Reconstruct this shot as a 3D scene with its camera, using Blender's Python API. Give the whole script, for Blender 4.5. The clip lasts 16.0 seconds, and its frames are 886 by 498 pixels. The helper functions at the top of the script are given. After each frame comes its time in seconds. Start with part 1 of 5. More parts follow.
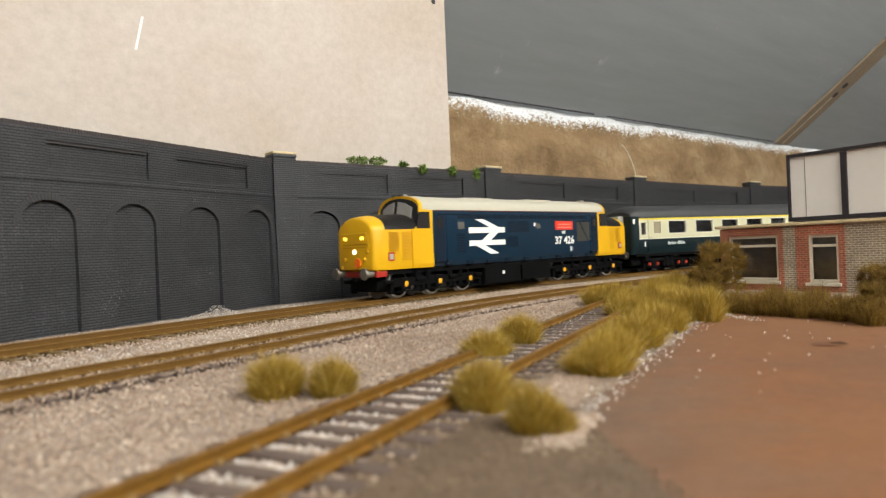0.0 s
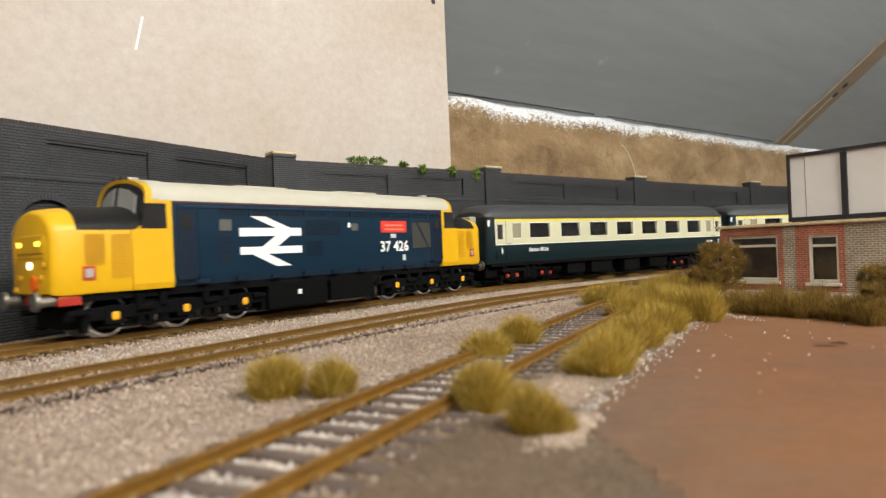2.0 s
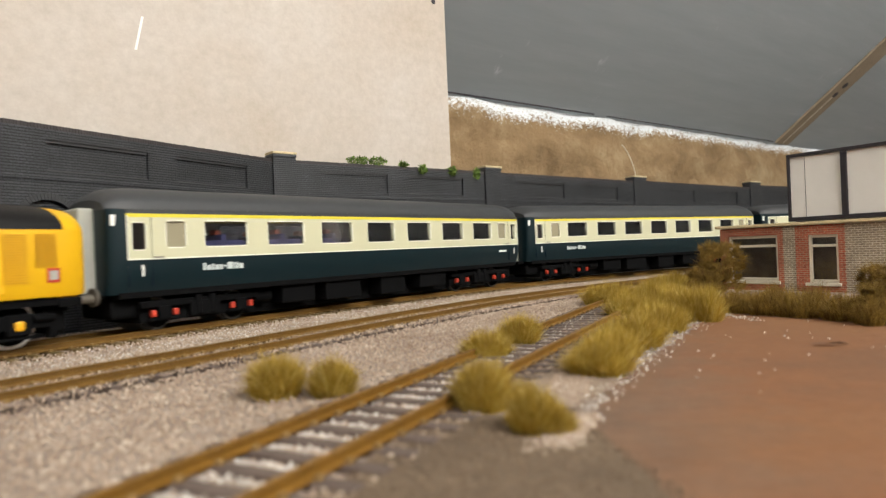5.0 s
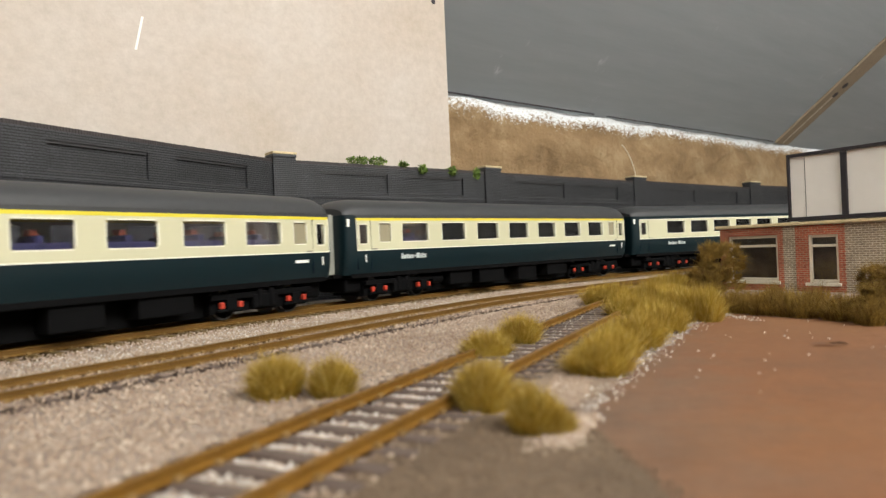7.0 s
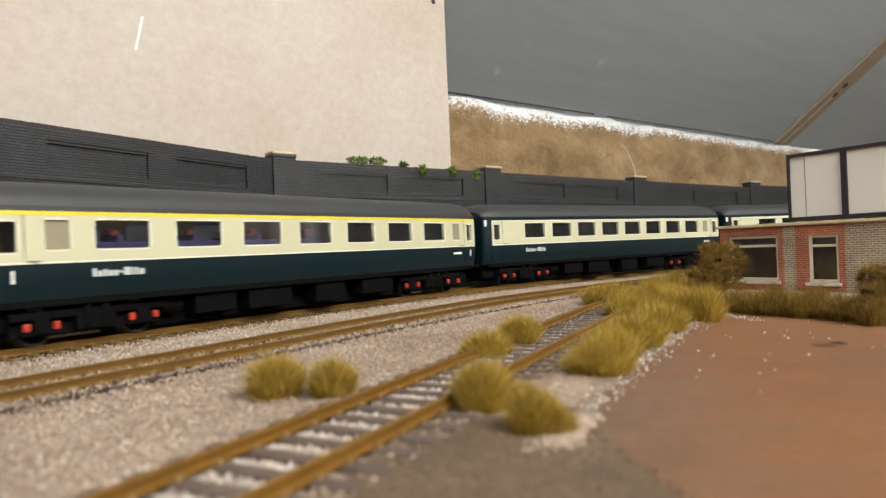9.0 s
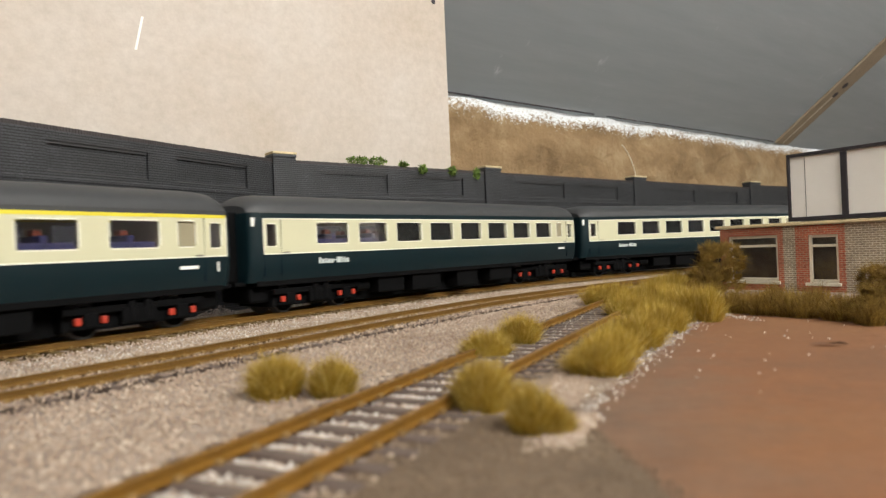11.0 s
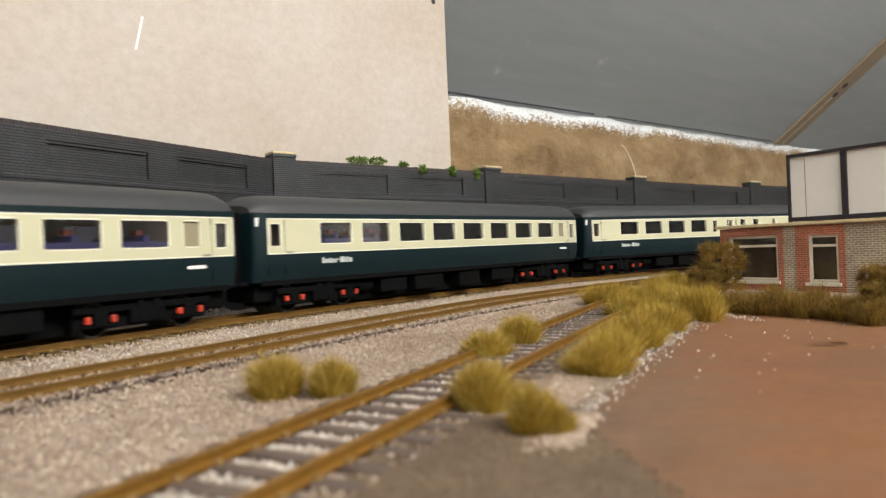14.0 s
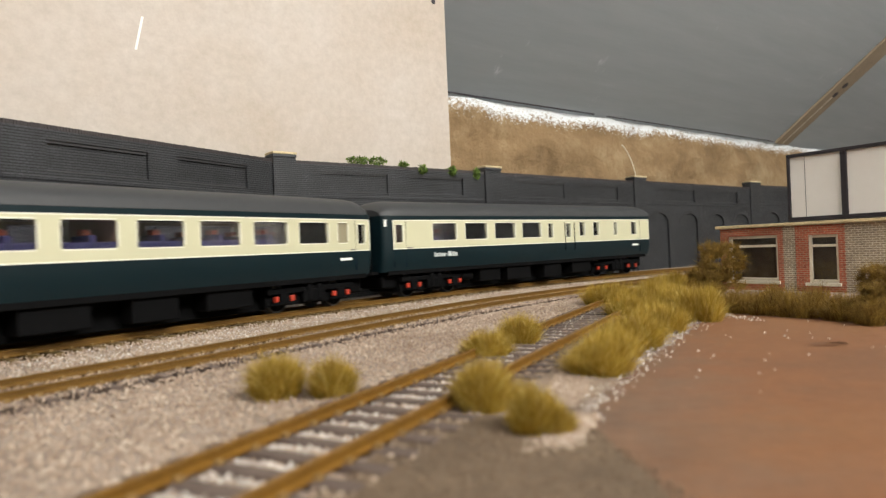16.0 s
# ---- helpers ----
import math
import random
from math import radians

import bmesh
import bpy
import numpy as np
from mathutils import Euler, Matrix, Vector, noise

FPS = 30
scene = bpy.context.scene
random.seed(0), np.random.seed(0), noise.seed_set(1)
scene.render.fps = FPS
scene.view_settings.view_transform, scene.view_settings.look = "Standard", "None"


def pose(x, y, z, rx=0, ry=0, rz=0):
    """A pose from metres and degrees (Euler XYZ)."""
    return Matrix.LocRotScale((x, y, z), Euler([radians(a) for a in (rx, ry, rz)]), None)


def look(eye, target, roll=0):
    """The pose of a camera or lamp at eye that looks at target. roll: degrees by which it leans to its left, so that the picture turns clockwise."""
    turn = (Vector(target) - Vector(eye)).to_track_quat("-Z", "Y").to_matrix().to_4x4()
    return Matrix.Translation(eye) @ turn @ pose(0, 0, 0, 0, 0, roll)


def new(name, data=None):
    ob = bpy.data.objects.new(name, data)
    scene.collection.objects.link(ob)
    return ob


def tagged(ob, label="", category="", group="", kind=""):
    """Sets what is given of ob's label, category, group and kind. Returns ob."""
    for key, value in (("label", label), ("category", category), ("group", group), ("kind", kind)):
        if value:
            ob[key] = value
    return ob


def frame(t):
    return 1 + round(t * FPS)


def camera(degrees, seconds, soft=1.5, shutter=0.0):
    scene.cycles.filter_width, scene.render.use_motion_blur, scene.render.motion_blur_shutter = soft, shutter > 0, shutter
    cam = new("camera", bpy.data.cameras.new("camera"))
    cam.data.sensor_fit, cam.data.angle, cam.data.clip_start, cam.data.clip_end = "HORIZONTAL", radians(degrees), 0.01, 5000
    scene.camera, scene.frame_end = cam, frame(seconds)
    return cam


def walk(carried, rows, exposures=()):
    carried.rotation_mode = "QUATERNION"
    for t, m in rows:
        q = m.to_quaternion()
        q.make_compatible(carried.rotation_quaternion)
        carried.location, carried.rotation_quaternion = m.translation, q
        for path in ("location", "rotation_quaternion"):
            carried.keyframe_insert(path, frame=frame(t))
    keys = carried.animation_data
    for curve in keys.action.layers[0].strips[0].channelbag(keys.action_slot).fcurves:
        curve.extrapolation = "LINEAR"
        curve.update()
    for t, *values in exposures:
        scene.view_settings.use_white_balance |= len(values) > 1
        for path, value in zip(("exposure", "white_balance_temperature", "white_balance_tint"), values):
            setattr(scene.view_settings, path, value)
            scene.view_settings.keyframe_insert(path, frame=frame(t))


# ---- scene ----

# A model railway at 1:76 on a board in a loft. All lengths below are in millimetres and become metres through MM.
MM = 0.001
cam = camera(68.92, 16.0, soft=1.3, shutter=0.5)
cam.data.dof.use_dof = True
cam.data.dof.focus_distance = 0.36
cam.data.dof.aperture_fstop = 21.0
EYE = Vector((0, 0, 25.61)) * MM
CAM_POSE = look(EYE, EYE + Vector((0, 1, -math.tan(0.00105))), -2.415)
walk(cam, [(0.0, CAM_POSE), (16.0, CAM_POSE)], [(0.0, 0.0), (16.0, 0.0)])

# ---- light: one fluorescent batten overhead, a dim grey surround ----
world = bpy.data.worlds.new("world")
scene.world = world
world.use_nodes = True
world.node_tree.nodes["Background"].inputs[0].default_value = (0.9, 0.95, 1.0, 1)
world.node_tree.nodes["Background"].inputs[1].default_value = 0.3


def area_lamp(name, m, sx, sy, watts, colour):
    data = bpy.data.lights.new(name, "AREA")
    data.shape, data.size, data.size_y, data.energy, data.color = "RECTANGLE", sx, sy, watts, colour
    ob = new(name, data)
    ob.matrix_world = m
    return ob


LAMPS = [(-0.50, -0.45, 0.78, 5.7), (0.75, -0.50, 0.80, 27.6)]
for lx, ly, lz, lw in LAMPS:
    area_lamp("fluorescent_light", look((lx, ly, lz - 0.03), (0.15, 0.40, 0.0)), 1.2, 0.35, lw, (0.98, 0.96, 0.90))


# ---- materials ----
def srgb(r, g, b):
    return tuple(((c / 255 + 0.055) / 1.055) ** 2.4 if c > 10 else c / 255 / 12.92 for c in (r, g, b))


class Nodes:
    """A node material: principled shader with a few shortcuts."""

    def __init__(self, name):
        self.m = bpy.data.materials.new(name)
        self.m.use_nodes = True
        self.t = self.m.node_tree
        self.b = self.t.nodes["Principled BSDF"]

    def add(self, kind, **values):
        n = self.t.nodes.new(kind)
        for k, v in values.items():
            n.inputs[k].default_value = v
        return n

    def link(self, a, b):
        self.t.links.new(a, b)

    def coords(self):
        return self.add("ShaderNodeTexCoord").outputs["Object"]

    def noise(self, scale, detail=4.0, rough=0.6, vec=None):
        n = self.add("ShaderNodeTexNoise", Scale=scale, Detail=detail, Roughness=rough)
        self.link(vec or self.coords(), n.inputs["Vector"])
        return n.outputs["Fac"]

    def ramp(self, fac, stops):
        n = self.t.nodes.new("ShaderNodeValToRGB")
        while len(n.color_ramp.elements) < len(stops):
            n.color_ramp.elements.new(0.5)
        for e, (p, c) in zip(n.color_ramp.elements, stops):
            e.position, e.color = p, (*c, 1) if len(c) == 3 else c
        self.link(fac, n.inputs[0])
        return n.outputs[0]

    def mix(self, fac, a, b, kind="MIX"):
        n = self.t.nodes.new("ShaderNodeMix")
        n.data_type, n.blend_type = "RGBA", kind
        for v, k in ((fac, 0), (a, 6), (b, 7)):
            if hasattr(v, "links"):
                self.link(v, n.inputs[k])
            else:
                n.inputs[k].default_value = v if k == 0 else (*v, 1)
        return n.outputs[2]

    def math(self, op, a, b=0.0):
        n = self.t.nodes.new("ShaderNodeMath")
        n.operation = op
        for k, v in enumerate((a, b)):
            if hasattr(v, "links"):
                self.link(v, n.inputs[k])
            else:
                n.inputs[k].default_value = v
        return n.outputs[0]

    def bump(self, height, dist, strength=1.0):
        n = self.add("ShaderNodeBump", Strength=strength, Distance=dist)
        self.link(height, n.inputs["Height"])
        self.link(n.outputs[0], self.b.inputs["Normal"])

    def colour(self, c):
        if hasattr(c, "links"):
            self.link(c, self.b.inputs["Base Color"])
        else:
            self.b.inputs["Base Color"].default_value = (*c, 1)


def scaled(c, k):
    return tuple(min(1.0, x * k) for x in c)


def surface(name, c, rough=0.5, metal=0.0, var=0.15, fine=3000.0, coarse=150.0, bump=0.00005, spec=0.5):
    """Paint or plastic with two scales of variation and a fine relief."""
    n = Nodes(name)
    a = n.ramp(n.noise(coarse), [(0.3, scaled(c, 1 - var)), (0.7, scaled(c, 1 + var))])
    f = n.noise(fine, 3.0)
    n.colour(n.mix(0.5, a, n.ramp(f, [(0.3, scaled(c, 1 - var)), (0.7, scaled(c, 1 + var))])))
    r = n.add("ShaderNodeMapRange")
    r.inputs[3].default_value, r.inputs[4].default_value = rough * 0.85, min(1, rough * 1.15)
    n.link(f, r.inputs[0])
    n.link(r.outputs[0], n.b.inputs["Roughness"])
    n.b.inputs["Metallic"].default_value = metal
    n.b.inputs["Specular IOR Level"].default_value = spec
    if bump:
        n.bump(f, bump)
    return n.m


def glowing(name, c, strength):
    n = Nodes(name)
    n.colour(c)
    n.b.inputs["Emission Color"].default_value = (*c, 1)
    n.b.inputs["Emission Strength"].default_value = strength
    return n.m


def glass_material(name, tint):
    n = Nodes(name)
    t = n.add("ShaderNodeBsdfTransparent", Color=(*tint, 1))
    g = n.add("ShaderNodeBsdfGlossy", Color=(1, 1, 1, 1), Roughness=0.06)
    f = n.add("ShaderNodeFresnel", IOR=1.5)
    m = n.t.nodes.new("ShaderNodeMixShader")
    n.link(f.outputs[0], m.inputs[0])
    n.link(t.outputs[0], m.inputs[1])
    n.link(g.outputs[0], m.inputs[2])
    n.link(m.outputs[0], n.t.nodes["Material Output"].inputs[0])
    return n.m


def brick_material(name, c1, c2, mortar, length, height, joint, bump, rough=0.75, var=0.25, fine=900.0, scuffs=False):
    """Brickwork in the local x-z plane of its object."""
    n = Nodes(name)
    sep = n.add("ShaderNodeSeparateXYZ")
    n.link(n.coords(), sep.inputs[0])
    com = n.add("ShaderNodeCombineXYZ")
    n.link(n.math("ADD", sep.outputs[0], n.math("MULTIPLY", sep.outputs[1], 0.97)), com.inputs[0])
    n.link(sep.outputs[2], com.inputs[1])
    def courses(width):
        b = n.add("ShaderNodeTexBrick", Color1=(*c1, 1), Color2=(*c2, 1), Mortar=(*mortar, 1))
        b.inputs["Scale"].default_value = 1000.0
        b.inputs["Mortar Size"].default_value = joint
        b.inputs["Mortar Smooth"].default_value = 0.3
        b.inputs["Brick Width"].default_value = width
        b.inputs["Row Height"].default_value = height
        n.link(com.outputs[0], b.inputs["Vector"])
        return b

    br = courses(length)
    tone, gap = br.outputs[0], br.outputs["Fac"]
    if scuffs:
        up = courses(2.7)
        tone = n.mix(0.45, tone, up.outputs[0])
        gap = n.math("MAXIMUM", gap, n.math("MULTIPLY", up.outputs["Fac"], 0.4))
    big = n.ramp(n.noise(60.0), [(0.3, (1 - var,) * 3), (0.7, (1 + var,) * 3)])
    small = n.ramp(n.noise(fine), [(0.3, (1 - var,) * 3), (0.7, (1 + var,) * 3)])
    c = n.mix(1.0, n.mix(1.0, tone, big, "MULTIPLY"), small, "MULTIPLY")
    if scuffs:
        w = n.math("MULTIPLY", n.ramp(n.noise(28.0, 3.0), [(0.52, (0, 0, 0)), (0.70, (1, 1, 1))]), n.ramp(n.noise(900.0, 4.0, 0.75), [(0.61, (0, 0, 0)), (0.70, (1, 1, 1))]))
        c = n.mix(w, c, (0.42, 0.43, 0.44))
    n.colour(c)
    n.b.inputs["Roughness"].default_value = rough
    h = n.math("SUBTRACT", n.math("MULTIPLY", n.noise(fine * 2), 0.35 if scuffs else 0.25), gap)
    n.bump(h, bump)
    return n.m


WALL_BRICK = brick_material("dark_brick", (0.041, 0.043, 0.048), (0.056, 0.059, 0.065), (0.010, 0.010, 0.011), 70.0, 1.2, 0.26, 0.0010, 0.46, scuffs=True)
RED_BRICK = brick_material("red_brick", srgb(146, 68, 46), srgb(172, 88, 60), srgb(164, 134, 110), 2.9, 1.05, 0.17, 0.00012)
BUFF_BRICK = brick_material("buff_brick", srgb(132, 116, 98), srgb(150, 132, 110), srgb(192, 180, 162), 2.9, 1.05, 0.17, 0.00012)
STONE_CAP = surface("stone_cap", srgb(196, 178, 140), 0.85, var=0.3, fine=1200, coarse=200)
HEADERS = surface("dark_header_bricks", (0.040, 0.040, 0.042), 0.55, var=0.3, fine=900, coarse=300)
SOLDIERS = surface("dark_reddish_coping_bricks", (0.046, 0.038, 0.038), 0.6, var=0.35, fine=900, coarse=300)
CAP_DARK = surface("dark_stone", (0.05, 0.052, 0.055), 0.7, var=0.3)
LOCO_BLUE = surface("rail_blue_paint", srgb(8, 40, 60), 0.36, var=0.06, bump=0.00001)
LOCO_YELLOW = surface("warning_yellow_paint", srgb(216, 166, 12), 0.42, var=0.05, bump=0.00001)
LOCO_ROOF = surface("pale_grey_roof_paint", srgb(182, 178, 162), 0.55, var=0.06, bump=0.00001)
BLACK = surface("black_plastic", (0.012, 0.012, 0.013), 0.5, var=0.25, fine=1500)
NOSE_BLACK = surface("matt_black_panel", (0.010, 0.009, 0.0088), 0.5, var=0.2, spec=0.22)
UNDER = surface("underframe_black", (0.003, 0.003, 0.0033), 0.75, var=0.35, fine=1500, spec=0.08)
STEEL = surface("bright_wheel_steel", (0.85, 0.85, 0.83), 0.3, 0.55, 0.05)
GREY_STEEL = surface("grey_buffer_steel", (0.20, 0.18, 0.15), 0.4, 0.7, 0.15)
WHITE = surface("white_print", srgb(232, 232, 226), 0.5, var=0.03, bump=0)
RED_PLATE = surface("red_plate", srgb(205, 58, 44), 0.4, var=0.05, bump=0)
PALE_RED = surface("faded_plate_letters", srgb(228, 130, 110), 0.5, var=0.05, bump=0)
BEAM_RED = surface("buffer_beam_red", srgb(160, 36, 18), 0.5, var=0.1)
AXLE_YELLOW = surface("axlebox_yellow", srgb(232, 168, 20), 0.45, var=0.08)
AXLE_RED = surface("axlebox_red", srgb(172, 54, 34), 0.5, var=0.2)
GRILLE_BLUE = surface("grille_dark_blue", srgb(8, 26, 42), 0.5, var=0.12, spec=0.3)
GRILLE_GREY = surface("grille_grey_mesh", srgb(54, 54, 48), 0.6, var=0.15)
GRILLE_YELLOW = surface("grille_ochre", srgb(200, 150, 10), 0.5, var=0.1)
ORANGE_LINE = surface("faded_orange_line", srgb(120, 52, 36), 0.5, var=0.1, bump=0)
ORANGE = surface("orange_lamp_bracket", srgb(240, 110, 20), 0.5, var=0.05)
TUBE = glowing("lit_tube", (1.0, 0.97, 0.92), 15.0)
LAMP_AMBER = glowing("amber_marker_light", (1.0, 0.72, 0.08), 3.0)
LAMP_WHITE = glowing("white_headlight", (1.0, 0.93, 0.62), 3.0)
COACH_BLUE = surface("coach_blue_paint", srgb(13, 31, 36), 0.34, var=0.06, bump=0.00001, spec=0.35)
COACH_CREAM = surface("coach_cream_paint", srgb(192, 189, 158), 0.42, var=0.03, bump=0.00001)
COACH_YELLOW = surface("first_class_yellow", srgb(214, 200, 60), 0.42, var=0.04, bump=0)
COACH_ROOF = surface("coach_roof_grey", (0.038, 0.039, 0.041), 0.55, var=0.12, bump=0.00002)
LINING = surface("white_lining", srgb(226, 224, 208), 0.4, var=0.03, bump=0)
MARK_GREY = surface("worn_pale_print", srgb(186, 192, 190), 0.5, var=0.05, bump=0)
GANGWAY = surface("gangway_grey", srgb(158, 158, 148), 0.6, var=0.12)
INTERIOR = surface("coach_interior_brown", srgb(150, 120, 104), 0.7, var=0.12)
SEAT_BLUE = surface("seat_blue", srgb(30, 28, 72), 0.7, var=0.12)
SEAT_RED = surface("seat_orange", srgb(140, 62, 34), 0.7, var=0.12)
FROST = surface("frosted_pane", srgb(142, 134, 110), 0.35, var=0.05)
GLASS = glass_material("window_glass", (0.90, 0.90, 0.93))
ROOM_PANE = surface("engine_room_pane", (0.10, 0.10, 0.092), 0.15, var=0.1, bump=0)
SCREEN = surface("windscreen_smoked", (0.022, 0.021, 0.022), 0.12, var=0.1, bump=0)
# Pale grey paints the reflection into the windscreen panes.
PANE_REFLECTION = surface("windscreen_pane", (0.26, 0.255, 0.24), 0.1, var=0.1, bump=0)
CHAIR = surface("ochre_rail_chair", srgb(126, 98, 54), 0.6, var=0.4, fine=1500)
BRIGHT_RUST = surface("orange_rusty_rail", srgb(112, 79, 28), 0.5, 0.0, 0.28, fine=1500, coarse=120, spec=0.3)
RUST = surface("rusty_rail", srgb(104, 76, 33), 0.5, 0.0, 0.25, fine=1500, coarse=120, spec=0.3)
OCHRE_SLEEPER = surface("ochre_painted_sleeper", srgb(96, 76, 38), 0.7, var=0.3, fine=900)
SLEEPER = surface("dark_brown_sleeper", srgb(88, 74, 66), 0.75, var=0.3, fine=900)
WINDOW_CREAM = surface("cream_window_frame", srgb(206, 196, 176), 0.6, var=0.1)
DARK_ROOM = surface("dark_window_interior", srgb(122, 110, 92), 0.5, var=0.25, fine=300, bump=0)
SIGN_WHITE = surface("white_cladding", srgb(226, 222, 216), 0.55, var=0.03)
FRAME_BLACK = surface("dark_frame", srgb(38, 34, 40), 0.5, var=0.2)
BATTEN = surface("batten_wood", srgb(150, 136, 116), 0.7, var=0.22, fine=500, coarse=40)


def board_material():
    """Cream-painted hardboard with brownish scuffed stains."""
    n = Nodes("cream_board")
    a = n.ramp(n.noise(7.0, 6.0, 0.65), [(0.36, srgb(184, 172, 159)), (0.62, srgb(194, 186, 178))])
    b = n.ramp(n.noise(160.0, 6.0, 0.7), [(0.3, (0.86, 0.85, 0.83)), (0.7, (1.04, 1.04, 1.04))])
    n.colour(n.mix(1.0, a, b, "MULTIPLY"))
    n.b.inputs["Roughness"].default_value = 0.75
    n.bump(n.noise(600.0), 0.0001)
    return n.m


def ceiling_material():
    n = Nodes("grey_sloping_ceiling")
    m = n.add("ShaderNodeMapping")
    m.inputs["Scale"].default_value = (6, 60, 20)
    n.link(n.coords(), m.inputs[0])
    a = n.ramp(n.noise(1.0, 6.0, 0.7, m.outputs[0]), [(0.3, srgb(158, 168, 174)), (0.62, srgb(167, 176, 182)), (0.85, srgb(186, 194, 200))])
    k = n.add("ShaderNodeMapping")
    k.inputs["Scale"].default_value = (60, 30, 20)
    k.inputs["Rotation"].default_value = (0, 0, 0.6)
    n.link(n.coords(), k.inputs[0])
    scuff = n.math("MULTIPLY", n.ramp(n.noise(1.0, 5.0, 0.7, k.outputs[0]), [(0.60, (0, 0, 0)), (0.70, (1, 1, 1))]), n.ramp(n.noise(9.0), [(0.60, (0, 0, 0)), (0.67, (1, 1, 1))]))
    n.colour(n.mix(scuff, a, srgb(214, 220, 224)))
    n.b.inputs["Roughness"].default_value = 0.6
    n.bump(n.noise(1.0, 4.0, 0.6, m.outputs[0]), 0.0008, 0.3)
    return n.m


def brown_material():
    """Rough brown plaster; white upper edge mixes bare plaster flecks with painted-in daylight."""
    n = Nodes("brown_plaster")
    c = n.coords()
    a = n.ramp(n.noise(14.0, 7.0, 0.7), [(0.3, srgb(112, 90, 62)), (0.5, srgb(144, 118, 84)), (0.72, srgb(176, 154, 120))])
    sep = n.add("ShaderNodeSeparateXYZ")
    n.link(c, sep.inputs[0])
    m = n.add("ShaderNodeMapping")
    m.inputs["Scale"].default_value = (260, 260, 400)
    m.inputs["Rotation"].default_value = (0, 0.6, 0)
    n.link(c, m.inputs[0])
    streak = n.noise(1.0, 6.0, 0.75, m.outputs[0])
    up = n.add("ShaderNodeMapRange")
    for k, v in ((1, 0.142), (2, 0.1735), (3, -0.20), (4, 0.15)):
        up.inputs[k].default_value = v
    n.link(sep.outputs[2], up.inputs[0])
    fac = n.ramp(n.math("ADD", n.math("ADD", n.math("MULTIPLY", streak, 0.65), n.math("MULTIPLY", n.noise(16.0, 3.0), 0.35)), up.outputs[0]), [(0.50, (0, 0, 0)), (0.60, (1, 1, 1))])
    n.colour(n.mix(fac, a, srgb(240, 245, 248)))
    n.b.inputs["Roughness"].default_value = 0.9
    n.bump(n.noise(60.0, 6.0, 0.7), 0.006)
    return n.m


def ground_material(name, stops, coarse, fine, bump):
    n = Nodes(name)
    a = n.ramp(n.noise(coarse, 6.0, 0.65), stops)
    b = n.ramp(n.noise(fine, 5.0, 0.7), [(0.3, (0.8, 0.8, 0.8)), (0.7, (1.15, 1.15, 1.15))])
    n.colour(n.mix(1.0, a, b, "MULTIPLY"))
    n.b.inputs["Roughness"].default_value = 0.85
    n.bump(n.noise(fine), bump)
    return n.m


def yard_material():
    """Orange-brown paint that wears to grey earth along the siding."""
    n = Nodes("red_brown_yard")
    a = n.ramp(n.noise(12, 6.0, 0.65), [(0.28, srgb(98, 68, 46)), (0.45, srgb(115, 75, 45)), (0.75, srgb(119, 82, 50))])
    sep = n.add("ShaderNodeSeparateXYZ")
    n.link(n.coords(), sep.inputs[0])
    d = n.math("SUBTRACT", n.math("MULTIPLY", sep.outputs[0], 0.967), n.math("MULTIPLY", sep.outputs[1], 0.256))
    d = n.math("ADD", n.math("MULTIPLY", n.math("ADD", d, 0.0062), 16.0), n.math("MULTIPLY", n.noise(90.0, 5.0, 0.65), 0.9))
    a = n.mix(n.ramp(d, [(0.25, (0, 0, 0)), (1.0, (1, 1, 1))]), n.ramp(n.noise(60.0, 5.0), [(0.3, srgb(84, 70, 58)), (0.7, srgb(112, 92, 76))]), a)
    b = n.ramp(n.noise(500, 5.0, 0.7), [(0.3, (0.88, 0.88, 0.88)), (0.7, (1.1, 1.1, 1.1))])
    n.colour(n.mix(1.0, a, b, "MULTIPLY"))
    n.b.inputs["Roughness"].default_value = 0.7
    n.bump(n.noise(220), 0.0004)
    return n.m


def grain_material(name, stops, leafy=0.0, patch=None, patch_scale=28.0):
    """Loose pieces, each with a tone of its own."""
    n = Nodes(name)
    g = n.t.nodes.new("ShaderNodeNewGeometry")
    c = n.ramp(g.outputs["Random Per Island"], stops)
    if patch:
        c = n.mix(1.0, c, n.ramp(n.noise(patch_scale, 4.0, 0.6), [(0.36, patch[0]), (0.62, patch[1])]), "MULTIPLY")
    n.colour(c)
    n.b.inputs["Roughness"].default_value = 0.8
    if leafy:
        tr = n.add("ShaderNodeBsdfTranslucent")
        n.link(c, tr.inputs[0])
        mx = n.t.nodes.new("ShaderNodeMixShader")
        mx.inputs[0].default_value = leafy
        n.link(n.b.outputs[0], mx.inputs[1])
        n.link(tr.outputs[0], mx.inputs[2])
        n.link(mx.outputs[0], n.t.nodes["Material Output"].inputs[0])
    return n.m


BOARD = board_material()
CEILING = ceiling_material()
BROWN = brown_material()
SOIL = ground_material("grey_brown_soil", [(0.3, srgb(84, 68, 51)), (0.7, srgb(110, 91, 71))], 60, 700, 0.001)
BED = ground_material("ballast_bed", [(0.3, srgb(126, 110, 98)), (0.7, srgb(156, 140, 127))], 60, 900, 0.0005)
SAND = ground_material("pale_sand", [(0.3, srgb(112, 94, 78)), (0.7, srgb(150, 130, 110))], 70, 900, 0.0008)
YARD = yard_material()
BALLAST = grain_material("ballast_chips", patch=((0.90, 0.83, 0.77), (1.24, 1.20, 1.16)), stops=[(0.0, srgb(135, 117, 102)), (0.35, srgb(151, 134, 119)), (0.7, srgb(164, 149, 135)), (1.0, srgb(186, 174, 160))])
